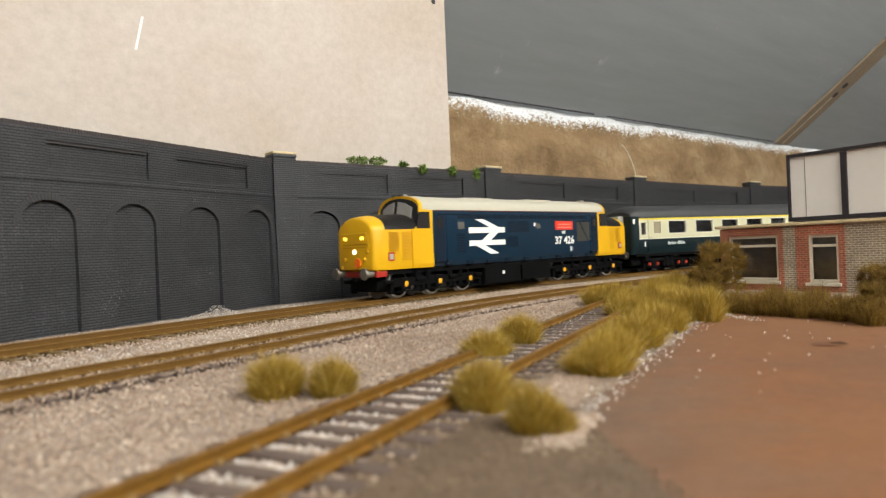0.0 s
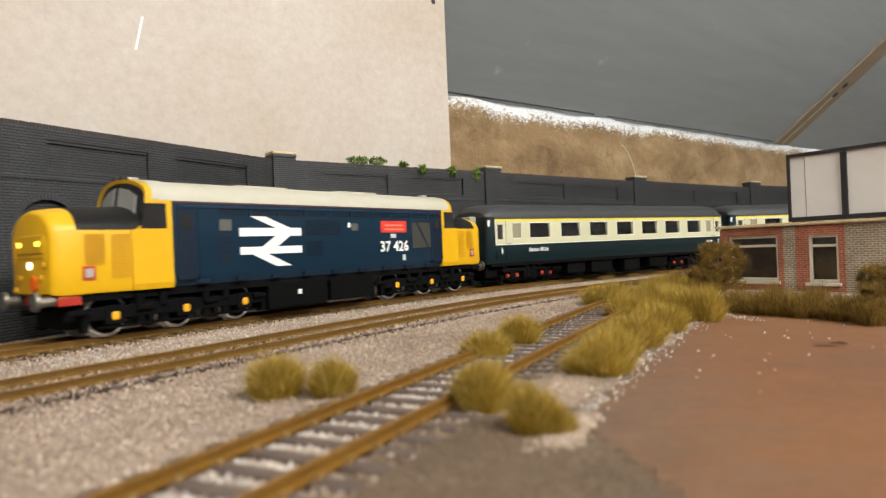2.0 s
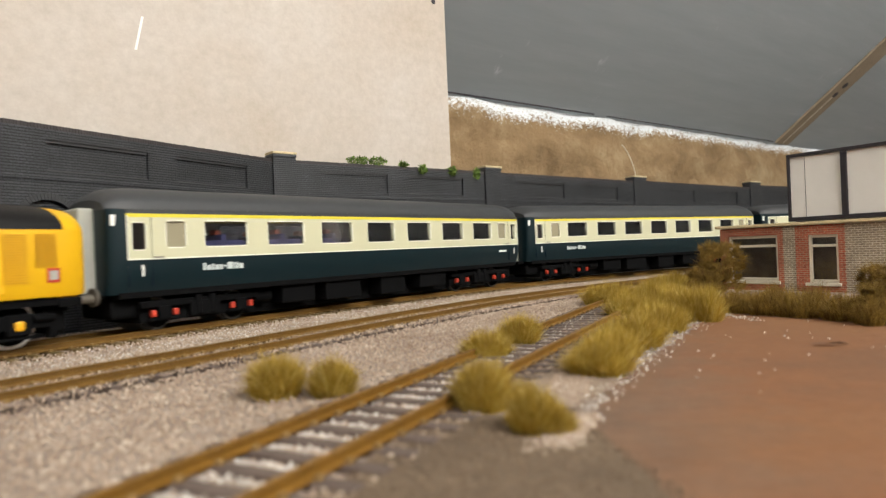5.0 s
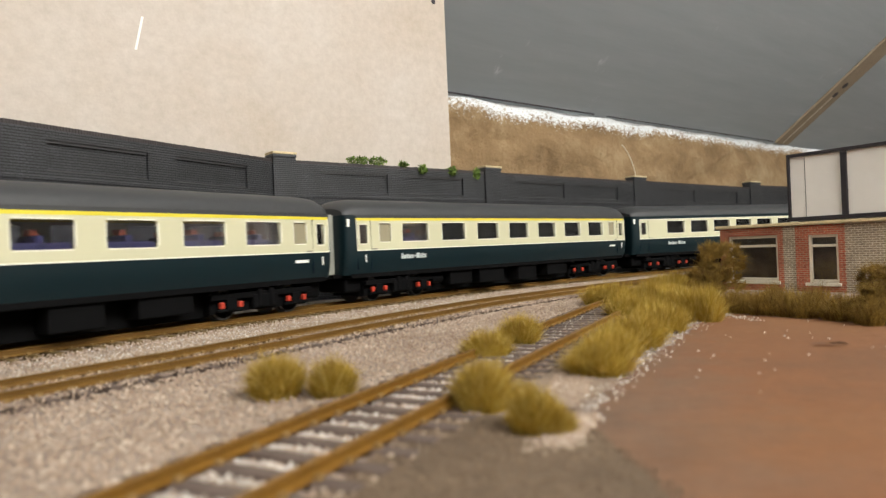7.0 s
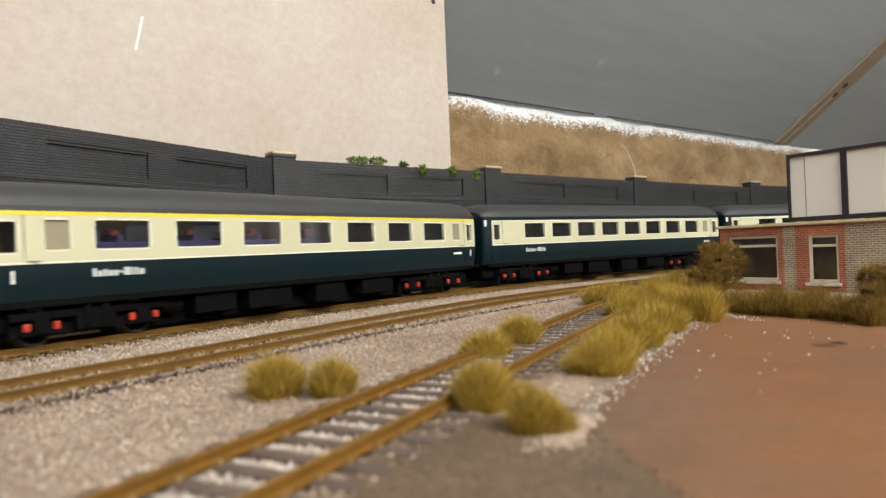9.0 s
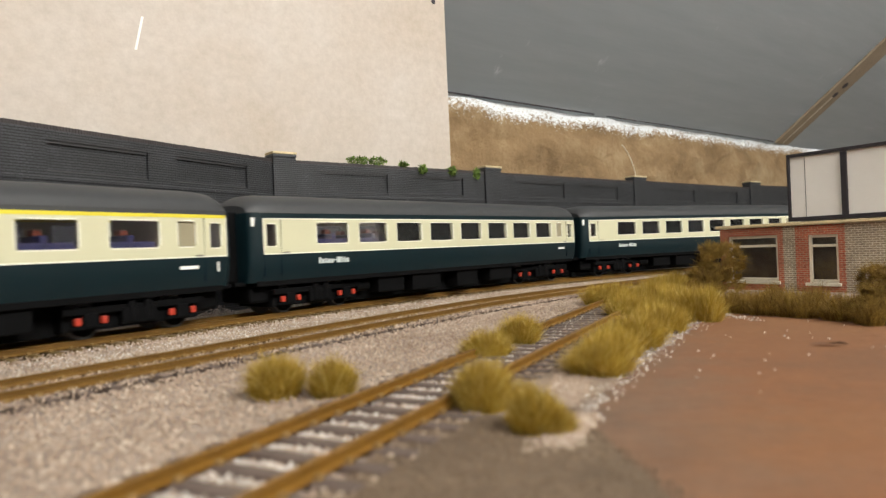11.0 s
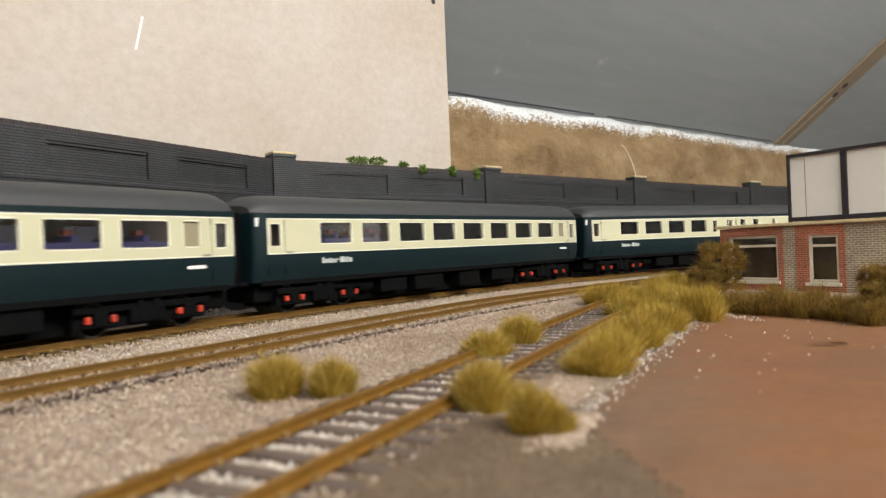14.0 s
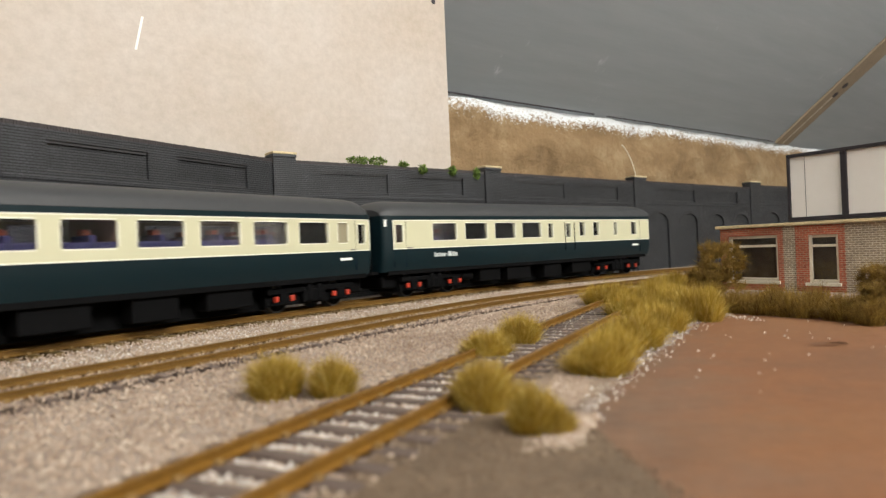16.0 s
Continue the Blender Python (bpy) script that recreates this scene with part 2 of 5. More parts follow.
WHITE_CHIPS = grain_material("white_chips", [(0.0, srgb(150, 138, 128)), (0.5, srgb(186, 176, 166)), (1.0, srgb(222, 216, 208))])
EARTH = grain_material("earth_crumbs", [(0.0, srgb(84, 67, 50)), (0.6, srgb(101, 83, 64)), (1.0, srgb(118, 99, 79))])
GRASS = grain_material("olive_grass", [(0.0, srgb(124, 96, 28)), (0.4, srgb(168, 140, 46)), (0.75, srgb(194, 168, 72)), (1.0, srgb(222, 204, 128))], 0.4, ((0.84, 0.79, 0.74), (1.16, 1.15, 1.12)), 110.0)
DARK_GRASS = grain_material("brown_green_grass", [(0.0, srgb(82, 60, 20)), (0.5, srgb(136, 106, 40)), (1.0, srgb(188, 160, 84))], 0.38, ((0.72, 0.68, 0.62), (1.1, 1.08, 1.0)), 110.0)
MOSS = grain_material("green_moss", [(0.0, srgb(60, 82, 24)), (0.6, srgb(98, 124, 44)), (1.0, srgb(140, 158, 78))])
ROOM = surface("room_wall", srgb(205, 202, 196), 0.9, var=0.06, fine=100, coarse=3)


# ---- mesh helpers ----
def mesh_of(name, bm, material, smooth=False):
    for v in bm.verts:
        v.co *= MM
    bmesh.ops.recalc_face_normals(bm, faces=bm.faces)
    me = bpy.data.meshes.new(name)
    bm.to_mesh(me)
    bm.free()
    me.materials.append(material)
    if smooth:
        for p in me.polygons:
            p.use_smooth = True
        me.set_sharp_from_angle(angle=radians(35))
    return me


def part(name, bm, material, parent=None, label="", smooth=False, at=None):
    ob = new(name, bm if isinstance(bm, bpy.types.Mesh) else mesh_of(name, bm, material, smooth))
    ob.parent = parent
    if at is not None:
        ob.matrix_local = at
    if label:
        tagged(ob, label)
    return ob


def thing(name, m, label, category, group="", kind=""):
    ob = new(name)
    ob.matrix_world = m
    ob.empty_display_size = 0.01
    return tagged(ob, label, category, group, kind)


def mpose(x, y, z, rz=0.0):
    return pose(x * MM, y * MM, z * MM, 0, 0, rz)


def box(bm, x0, x1, y0, y1, z0, z1, bevel=0.0):
    r = bmesh.ops.create_cube(bm, size=1.0)["verts"]
    for v in r:
        v.co = ((x0 + x1) / 2 + v.co.x * (x1 - x0), (y0 + y1) / 2 + v.co.y * (y1 - y0), (z0 + z1) / 2 + v.co.z * (z1 - z0))
    if bevel:
        edges = {e for v in r for e in v.link_edges}
        bmesh.ops.bevel(bm, geom=list(edges), offset=bevel, segments=2, affect="EDGES", profile=0.5)
    return bm


def boxes(*rows, bevel=0.0):
    bm = bmesh.new()
    for r in rows:
        box(bm, *r, bevel=bevel)
    return bm


def cyl(bm, p, q, r1, r2=None, seg=20):
    p, q = Vector(p), Vector(q)
    d = q - p
    made = bmesh.ops.create_cone(bm, cap_ends=True, segments=seg, radius1=r1, radius2=r1 if r2 is None else r2, depth=d.length)["verts"]
    m = Matrix.Translation((p + q) / 2) @ d.to_track_quat("Z", "Y").to_matrix().to_4x4()
    bmesh.ops.transform(bm, matrix=m, verts=made)
    return bm


def loft(sections, caps=True, closed=True):
    """A skin over sections, each a list of points of the same length."""
    bm = bmesh.new()
    rows = [[bm.verts.new(p) for p in s] for s in sections]
    n = len(rows[0])
    for a, b in zip(rows, rows[1:]):
        for i in range(n if closed else n - 1):
            j = (i + 1) % n
            bm.faces.new((a[i], a[j], b[j], b[i]))
    if caps:
        bm.faces.new(rows[0])
        bm.faces.new(rows[-1])
    return bm


def sheet(points, z, thick):
    """A flat slab with the given outline."""
    bm = bmesh.new()
    top = [bm.verts.new((x, y, z)) for x, y in points]
    low = [bm.verts.new((x, y, z - thick)) for x, y in points]
    bm.faces.new(top)
    bm.faces.new(low)
    for i in range(len(points)):
        j = (i + 1) % len(points)
        bm.faces.new((top[i], top[j], low[j], low[i]))
    return bm


def holed(outline, holes, depth_back):
    """A vertical plate in x-z at y = 0 (front towards -y) with holes; the holes' reveals run back by depth_back."""
    bm = bmesh.new()
    edges = []
    for ring in (outline, *holes):
        vs = [bm.verts.new((x, 0, z)) for x, z in ring]
        edges += [bm.edges.new((vs[i], vs[(i + 1) % len(vs)])) for i in range(len(vs))]
    bmesh.ops.triangle_fill(bm, edges=edges, use_beauty=True, use_dissolve=False)
    for ring in holes:
        a = [bm.verts.new((x, 0, z)) for x, z in ring]
        b = [bm.verts.new((x, depth_back, z)) for x, z in ring]
        for i in range(len(ring)):
            j = (i + 1) % len(ring)
            bm.faces.new((a[i], a[j], b[j], b[i]))
    return bm


def letters(text, height, parent, at, material, name="lettering"):
    """Raised print in the built-in font, in the x-z plane of at."""
    cu = bpy.data.curves.new(name, "FONT")
    cu.body, cu.size, cu.extrude, cu.resolution_u, cu.offset = text, height * MM * 1.4, 0.00008, 2, 0.00016
    tmp = new("tmp", cu)
    me = bpy.data.meshes.new_from_object(tmp.evaluated_get(bpy.context.evaluated_depsgraph_get()))
    bpy.data.objects.remove(tmp)
    bpy.data.curves.remove(cu)
    me.materials.clear()
    me.materials.append(material)
    ob = new(name, me)
    ob.parent = parent
    ob.matrix_local = at
    return ob


# ---- the plan: far track on an arc, near track inside it, a straight siding ----
PATH_S = np.arange(-1800, 1801, 2.0)
PATH_TH = np.cumsum(np.interp(PATH_S, [-150, 300], [0.00126, -0.0001])) * 2.0
PATH_TH += -2.22014 - np.interp(0.0, PATH_S, PATH_TH)
PATH_X = np.cumsum(np.cos(PATH_TH)) * 2.0
PATH_Y = np.cumsum(np.sin(PATH_TH)) * 2.0
PATH_X += -69.63 - np.interp(0.0, PATH_S, PATH_X)
PATH_Y += 308.12 - np.interp(0.0, PATH_S, PATH_Y)


def on_arc(s, off=0.0):
    """Point and heading at length s of the far track, off to its outer side."""
    th = np.interp(s, PATH_S, PATH_TH)
    return np.interp(s, PATH_S, PATH_X) + off * np.sin(th), np.interp(s, PATH_S, PATH_Y) - off * np.cos(th), th


def ground_and_room():
    bm = sheet([(-700, -1300), (1900, -1300), (1900, 1500), (-700, 1500)], -4.0, 18)
    g = part("ground", bm, BED)
    tagged(g, "pinkish-grey ballast-coloured layout base board", "ground", kind="structure")
    rim = [on_arc(a, -94.0)[:2] for a in range(-420, 521, 20)]
    bank = part("ground_bank", sheet(rim + [(-500, -400), (900, -400), (900, 420)], -2.95, 1.0), BED)
    tagged(bank, "pinkish-grey ballast bank under the siding", "ground", kind="structure")
    rnd = random.Random(8)
    rows = [(-16, 75.3), (-12, 87), (-5.2, 105), (0.3, 110.5), (8, 109), (12, 104), (18, 101), (22, 98), (26, 50), (10, 10), (-50, 4)]
    rows = [(a + (c - a) * k / 5 + rnd.uniform(-0.7, 0.7), b + (d - b) * k / 5 + rnd.uniform(-0.7, 0.7)) for (a, b), (c, d) in zip(rows, rows[1:] + rows[:1]) for k in range(5)]
    tagged(part("soil_patch", sheet([(x * 0.98, y * 0.98) for x, y in rows], -2.35, 0.7), SOIL), "grey-brown bare soil beside the siding", "ground", kind="structure")
    rim = [(16.5, 136), (26, 150), (34, 146), (34.3, 130), (20.5, 108), (16.5, 119)]
    rim = [(a + (c - a) * k / 6 + rnd.uniform(-0.8, 0.8), b + (d - b) * k / 6 + rnd.uniform(-0.8, 0.8)) for (a, b), (c, d) in zip(rim, rim[1:] + rim[:1]) for k in range(6)]
    tagged(part("sand_patch", sheet(rim, -2.2, 0.6), SAND), "pale sandy patch between the siding and the yard", "ground", kind="structure")
    edge = [(4, 40), (7.7, 74.5), (14.9, 91.8), (22.1, 108.2), (31.8, 127.1), (44.8, 149.8), (59.2, 174), (73.7, 198.4), (94.9, 235.4), (108, 252), (128, 262), (220, 270)]
    rnd = random.Random(5)
    edge = [(x * 0.962, y * 0.962) for x, y in edge]
    fine = []
    for (a, b), (c, d) in zip(edge, edge[1:]):
        for k in range(8):
            f = k / 8
            fine.append((a + (c - a) * f + rnd.uniform(-1.2, 1.2), b + (d - b) * f + rnd.uniform(-1.2, 1.2)))
    bm = sheet(fine + [(700, 270), (700, -400), (-60, -400), (-10, -100)], -2.55, 0.5)
    tagged(part("yard", bm, YARD), "reddish-brown painted yard surface with scattered white chips", "ground", kind="structure")
    bm = bmesh.new()
    f = [bm.verts.new(p) for p in ((-4, 0, 0.1), (-1, -1.2, 0.7), (3, -0.9, 0.9), (5, 0.3, 0.2), (2, 1.2, 0.5), (-2, 1.0, 0.4))]
    bm.faces.new(f)
    bmesh.ops.solidify(bm, geom=list(bm.faces), thickness=0.2)
    leaf = part("dead_leaf", bm, SLEEPER)
    leaf.matrix_world = mpose(94, 160, -2.3, -18)
    tagged(leaf, "dark brown dry leaf lying on the yard", "leaf")
    # brown plaster wall at the eaves
    m = pose(30 * MM, 640 * MM, 0, 0, 0, 38.5)
    rnd = random.Random(3)
    bm = bmesh.new()
    nx, nz = 150, 26
    rows = []
    for k in range(nz + 1):
        z = -20 + 192.5 * k / nz
        rows.append([bm.verts.new((-500 + 1500 * i / nx, 5 * noise.noise((i * 0.33, k * 0.5, 2.0)) - 9 * noise.noise((i * 0.11, k * 0.21, 7.0)) + (172.5 - z) * -0.10, z)) for i in range(nx + 1)])
    for r0, r1 in zip(rows, rows[1:]):
        for i in range(nx):
            bm.faces.new((r0[i], r0[i + 1], r1[i + 1], r1[i]))
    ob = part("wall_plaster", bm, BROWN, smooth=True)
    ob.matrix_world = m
    tagged(ob, "rough brown plaster wall, upper edge white with bare flecks and painted daylight", "wall", kind="structure")
    # sloping ceiling: rises towards the camera from the top of the plaster
    bm = boxes((-900, 1400, -1500, 6, 0, 14))
    ob = part("ceiling", bm, CEILING)
    ob.matrix_world = m @ pose(0, 0, 0.1745, -38, 0, 0)
    tagged(ob, "grey painted sloping loft ceiling boards", "ceiling", kind="structure")
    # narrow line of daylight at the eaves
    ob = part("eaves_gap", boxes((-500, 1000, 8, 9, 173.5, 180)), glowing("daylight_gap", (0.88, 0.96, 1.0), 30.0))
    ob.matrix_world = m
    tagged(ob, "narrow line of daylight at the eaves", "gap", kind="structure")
    ob = part("joint_shadow_gap", boxes((-500, 190, -6.8, -5.4, 173.8, 175.2), (215, 640, -6.8, -5.4, 173.8, 174.9)), FRAME_BLACK)
    ob.matrix_world = m
    tagged(ob, "dark open joint between ceiling and plaster", "gap", kind="structure")
    bm = boxes((654, 698, -1100, -2, -4.5, -0.5), bevel=1.0)
    ob = part("batten", bm, BATTEN)
    ob.matrix_world = m @ pose(0, 0, 0.1745, -38, 0, 0)
    tagged(ob, "bare wooden batten screwed to the sloping ceiling", "batten", kind="structure")
    part("groove", boxes((673, 676, -104, -4, -4.9, -4.4)), WINDOW_CREAM, ob, "pale worn line")
    for y in (-106, -124):
        part("screw", cyl(bmesh.new(), (676, y, -5.2), (676, y, -4.0), 5.0, seg=16), FRAME_BLACK, ob, "dark screw head")
    bm = bmesh.new()
    pts = [(x - 17, y, z) for x, y, z in ((245, -16, 140), (252, -17, 133), (258, -18, 124), (262, -19, 114), (264, -20, 104), (265, -21, 94))]
    for p, q in zip(pts, pts[1:]):
        cyl(bm, p, q, 0.7, seg=6)
    ob = part("wire", bm, WINDOW_CREAM)
    ob.matrix_world = m
    tagged(ob, "thin pale wire hanging on the plaster wall", "wire")
    # cream backboard
    m = pose(9.4 * MM, 520 * MM, 0, 0, 0, 39.7)
    bm = boxes((-900, 0, 0, 6, -5, 232), bevel=0.5)
    ob = part("backboard", bm, BOARD)
    ob.matrix_world = m
    tagged(ob, "cream painted hardboard backboard with brownish stains", "backboard", kind="structure")
    chip = part("paint_chip", boxes((-235.4, -229.4, -0.3, 0.1, 146.8, 166.5)), WHITE)
    chip.matrix_world = m @ pose(0, 0, 0)
    for p in chip.data.vertices:
        p.co.x = -0.2325 + (p.co.x + 0.2324) * 0.22 + (p.co.z - 0.1566) * 0.22
    tagged(chip, "white scratch on the cream backboard", "mark", kind="structure")
    hook = part("board_hole", cyl(bmesh.new(), (-11.7, -0.4, 221.5), (-11.7, 0.2, 221.5), 2.0), FRAME_BLACK)
    hook.matrix_world = m
    tagged(hook, "dark screw hole in the backboard", "mark", kind="structure")
    # bare fluorescent lamps over the layout
    for lx, ly, lz, lw in LAMPS:
        lamp = thing("fluorescent_lamp", pose(lx, ly, lz), "white fluorescent batten lamp hung over the layout", "lamp", "lamps of the room")
        part("housing", boxes((-620, 620, -16, 16, 34, 60), bevel=6), WHITE, lamp)
        for y in (-20, 20):
            part("tube", cyl(bmesh.new(), (-600, y, 12), (600, y, 12), 13, seg=12), TUBE, lamp, "lit fluorescent tube")
        for x in (-500, 500):
            part("cord", boxes((x - 2, x + 2, -2, 2, 70, (1.3 - lz) * 1000)), FRAME_BLACK, lamp)
    # the room round the layout
    bm = boxes((-1500, 2300, -1900, -1880, -900, 1300), (-1500, -1480, -1880, 1600, -900, 1300), (2280, 2300, -1880, 1600, -900, 1300), (-1480, 2280, 1580, 1600, -900, 1300))
    tagged(part("wall_room", bm, ROOM), "pale loft room walls", "wall", kind="structure")
    tagged(part("ceiling", boxes((-1500, 2300, -1900, 1600, 1300, 1320)), ROOM), "flat pale room ceiling", "ceiling", kind="structure")
    tagged(part("floor", boxes((-1500, 2300, -1900, 1600, -920, -900)), BATTEN), "wooden loft floor", "floor", kind="structure")


def ring(cx, z0, hw, spring, rise, n=12):
    """Outline of an arch opening from its foot up and round."""
    pts = [(cx - hw, z0), (cx - hw, spring)]
    pts += [(cx - hw * math.cos(math.pi * k / n), spring + rise * math.sin(math.pi * k / n)) for k in range(1, n)]
    return pts + [(cx + hw, spring), (cx + hw, z0)]


WALL_POINTS = [(-262, 90), (-176.7, 239.7), (-100.5, 389.2), (34.5, 501.2), (186.8, 626.1), (356, 745), (540, 850), (740, 900)]
WALL_FALL = [0, 0, 0, 0.2, 0.8, 0.8, 0.8]


def retaining_wall(p, q, fall, pinch=0.0):
    """One section: a pillar at its start, then a panel with four blind arches below two sunk panels."""
    d = Vector(q) - Vector(p)
    length, ang = d.length, math.degrees(math.atan2(d.y, d.x))
    w = thing("retaining_wall", mpose(p[0], p[1], -4.2, ang) @ pose(0, 0, 0, 0, fall, 0), "dark grey brick retaining wall with blind arches", "retaining wall", "retaining wall sections")
    wp = length * 0.086
    k = (length - wp) / 164
    X = lambda s: wp + s * k
    L = length - 0.5
    top = 86.2
    batter = lambda z: -1.1 * max(0.0, 66 - z) / 66
    arches = [X(17.6 + 43.2 * i) for i in range(4)]
    panels = [(X(18), X(70.5)), (X(88.5), X(141))]
    hw = 12.6 * k
    holes = [ring(c, 0.4, hw, 46.4, 10.4) for c in arches] + [[(a, 68.8), (a, 81.9), (b, 81.9), (b, 68.8)] for a, b in panels]
    bm = holed([(wp - 2, 0), (wp - 2, 66), (wp - 2, top), (L, top), (L, 66), (L, 0)], holes, 1.6)
    for v in bm.verts:
        if v.co.y < 0.5:
            v.co.y += batter(v.co.z)
    part("panel", bm, WALL_BRICK, w)
    part("core", boxes((6, length + 1, 1.6, 9, 0, top - 0.3)), WALL_BRICK, w)
    for c in arches:
        bm = bmesh.new()
        n = 28
        for i in range(n):
            a0, a1 = math.pi * (i + 0.07) / n, math.pi * (i + 0.93) / n
            pts = [(c - r * math.cos(a), 46.4 + (r - hw + 10.4) * math.sin(a)) for r, a in ((hw, a0), (hw + 2.7, a0), (hw + 2.7, a1), (hw, a1))]
            f = [bm.verts.new((x, batter(z) - 0.28, z)) for x, z in pts]
            b = [bm.verts.new((x, batter(z) + 0.6, z)) for x, z in pts]
            bm.faces.new(f)
            for j in range(4):
                bm.faces.new((f[j], f[(j + 1) % 4], b[(j + 1) % 4], b[j]))
        part("arch_ring", bm, HEADERS, w)
    ledge = [(0.3, 63.2), (-0.45, 65.4), (-0.45, 66.0), (0.3, 67.3)]
    part("string_course", loft([[(x, y, z) for y, z in ledge] for x in (wp - 1, L - 0.2)]), WALL_BRICK, w)
    for a, b in panels:
        part("panel_lintel", boxes((a, b, -0.25, 0.5, 81.9, 82.7), (a + 0.3, b - 0.3, 0.5, 1.65, 80.6, 81.9), bevel=0.1), HEADERS, w)
        part("panel_sill", loft([[(x, 1.7, 68.7), (x, 0.15, 68.7), (x, 1.7, 69.7)] for x in (a, b)]), HEADERS, w)
    rnd = random.Random(int(length * 10))
    n = int((L - wp) / 1.35)
    step = (L - wp) / n
    part("coping", boxes((wp - 0.5, L, 0.6, 9.2, top, top + 1.2), *[(wp + i * step, wp + (i + 0.86) * step, -0.25, 9.4, top + 0.02, top + 1.9 + rnd.uniform(-0.14, 0.1)) for i in range(n)]), SOLDIERS, w)
    pw = wp - pinch
    bm = boxes((0, pw, -1.0, 9.5, 0, 89.4), (-0.25, pw + 0.25, -1.4, 9.5, 64.8, 66.8), bevel=0.3)
    for v in bm.verts:
        if v.co.y < 0:
            v.co.y += batter(v.co.z)
    part("pillar", bm, WALL_BRICK, w)
    part("pillar_cap", boxes((-0.3, pw + 0.3, -1.6, 10, 89.4, 91.2), bevel=0.4), CAP_DARK, w)
    part("cap_stone", boxes((-0.5, pw + 0.5, -1.8, 9.8, 91.2, 92.7), bevel=0.4), STONE_CAP, w, "pale worn stone cap")
    return w


# ---- tracks ----
RAIL = [(-0.6, 0), (-0.55, -0.65), (-0.25, -0.85), (-0.25, -2.0), (-0.95, -2.3), (-0.95, -2.6), (0.95, -2.6), (0.95, -2.3), (0.25, -2.0), (0.25, -0.85), (0.55, -0.65), (0.6, 0)]


def sleeper_mesh(wood_paint, drop):
    """A sleeper with the four rail chairs on it; drop is its top under the rail head."""
    bm = boxes((-1.4, 1.4, -15.5, 15.5, -drop - 1.7, -drop), bevel=0.25)
    wood = set(bm.faces)
    for y in (-8.25, 8.25):
        for e in (-1, 1):
            box(bm, -0.6, 0.6, y + e * 1.3 - 0.5, y + e * 1.3 + 0.5, -drop - 0.1, -drop + 0.7, 0.2)
    for f in bm.faces:
        f.material_index = 0 if f in wood else 1
    me = mesh_of("sleeper", bm, wood_paint)
    me.materials.append(CHAIR)
    return me


def track(label, path, length, step, start, laid, wood_paint, rail_paint, drop, name="railway_track"):
    """Two rails along path(s), which gives x, y and heading, and sleepers over the stretch laid."""
    t = thing(name, Matrix.Identity(4), label, "track", "railway tracks")
    for off in (-8.25, 8.25):
        secs = []
        n = int(length / 12)
        for i in range(n + 1):
            x, y, th = path(start + length * i / n)
            nx, ny = -math.sin(th), math.cos(th)
            secs.append([(x + nx * (off + a), y + ny * (off + a), z * drop / 2.6) for a, z in RAIL])
        part("rail", loft(secs), rail_paint, t, "rust-brown painted rail")
    me = sleeper_mesh(wood_paint, drop)
    rnd = random.Random(int(length))
    for i in range(int((laid[1] - laid[0]) / step)):
        x, y, th = path(laid[0] + step * (i + 0.5))
        part("sleeper", me, None, t, at=mpose(x, y, 0, math.degrees(th) + rnd.uniform(-1, 1)))
    return t


SIDING_A = radians(62.8)


def siding_path(s):
    return -24.0 + s * math.cos(SIDING_A), 84.3 + s * math.sin(SIDING_A), SIDING_A


def near_path(s):
    return on_arc(s, float(np.interp(s, [-140, -50, 0, 60, 110, 150], [-72.0, -70.0, -72.0, -73.5, -74.5, -73.0])))


def tracks():
    track("rust-brown curved running track beside the retaining wall", on_arc, 3000, 6.7, -1700, (-1000, 1000), OCHRE_SLEEPER, RUST, 2.3)
    track("rust-brown curved running track in pale ballast", near_path, 1400, 6.7, -700, (-700, 700), SLEEPER, RUST, 2.1)
    track("rust-brown siding track with dark sleepers half overgrown", siding_path, 480, 6.6, -170, (-170, 310), SLEEPER, BRIGHT_RUST, 1.9)


def chips(name, xyz, size, material, seed, label):
    """Loose stone chips as one heap: squashed octahedra with uneven corners."""
    rng = np.random.default_rng(seed)
    n = len(xyz)
    base = np.array([(1, 0, 0), (-1, 0, 0), (0, 1, 0), (0, -1, 0), (0, 0, 1), (0, 0, -1)], float)
    faces = np.array([(0, 2, 4), (2, 1, 4), (1, 3, 4), (3, 0, 4), (2, 0, 5), (1, 2, 5), (3, 1, 5), (0, 3, 5)])
    r = rng.uniform(0.55, 1.25, (n, 6, 1)) * size * 0.5 * rng.uniform(0.6, 1.35, (n, 1, 1))
    v = base[None] * r
    ang = rng.uniform(0, 6.283, (n, 3))
    for k, (i, j) in enumerate(((0, 1), (1, 2), (0, 2))):
        c, s = np.cos(ang[:, k])[:, None], np.sin(ang[:, k])[:, None]
        a, b = v[:, :, i].copy(), v[:, :, j].copy()
        v[:, :, i], v[:, :, j] = a * c - b * s, a * s + b * c
    v = (v + xyz[:, None, :]).reshape(-1, 3) * MM
    f = (faces[None] + (np.arange(n) * 6)[:, None, None]).reshape(-1, 3)
    me = bpy.data.meshes.new(name)
    me.from_pydata(v.tolist(), [], f.tolist())
    me.materials.append(material)
    return tagged(new(name, me), label, "ballast", kind="stuff")


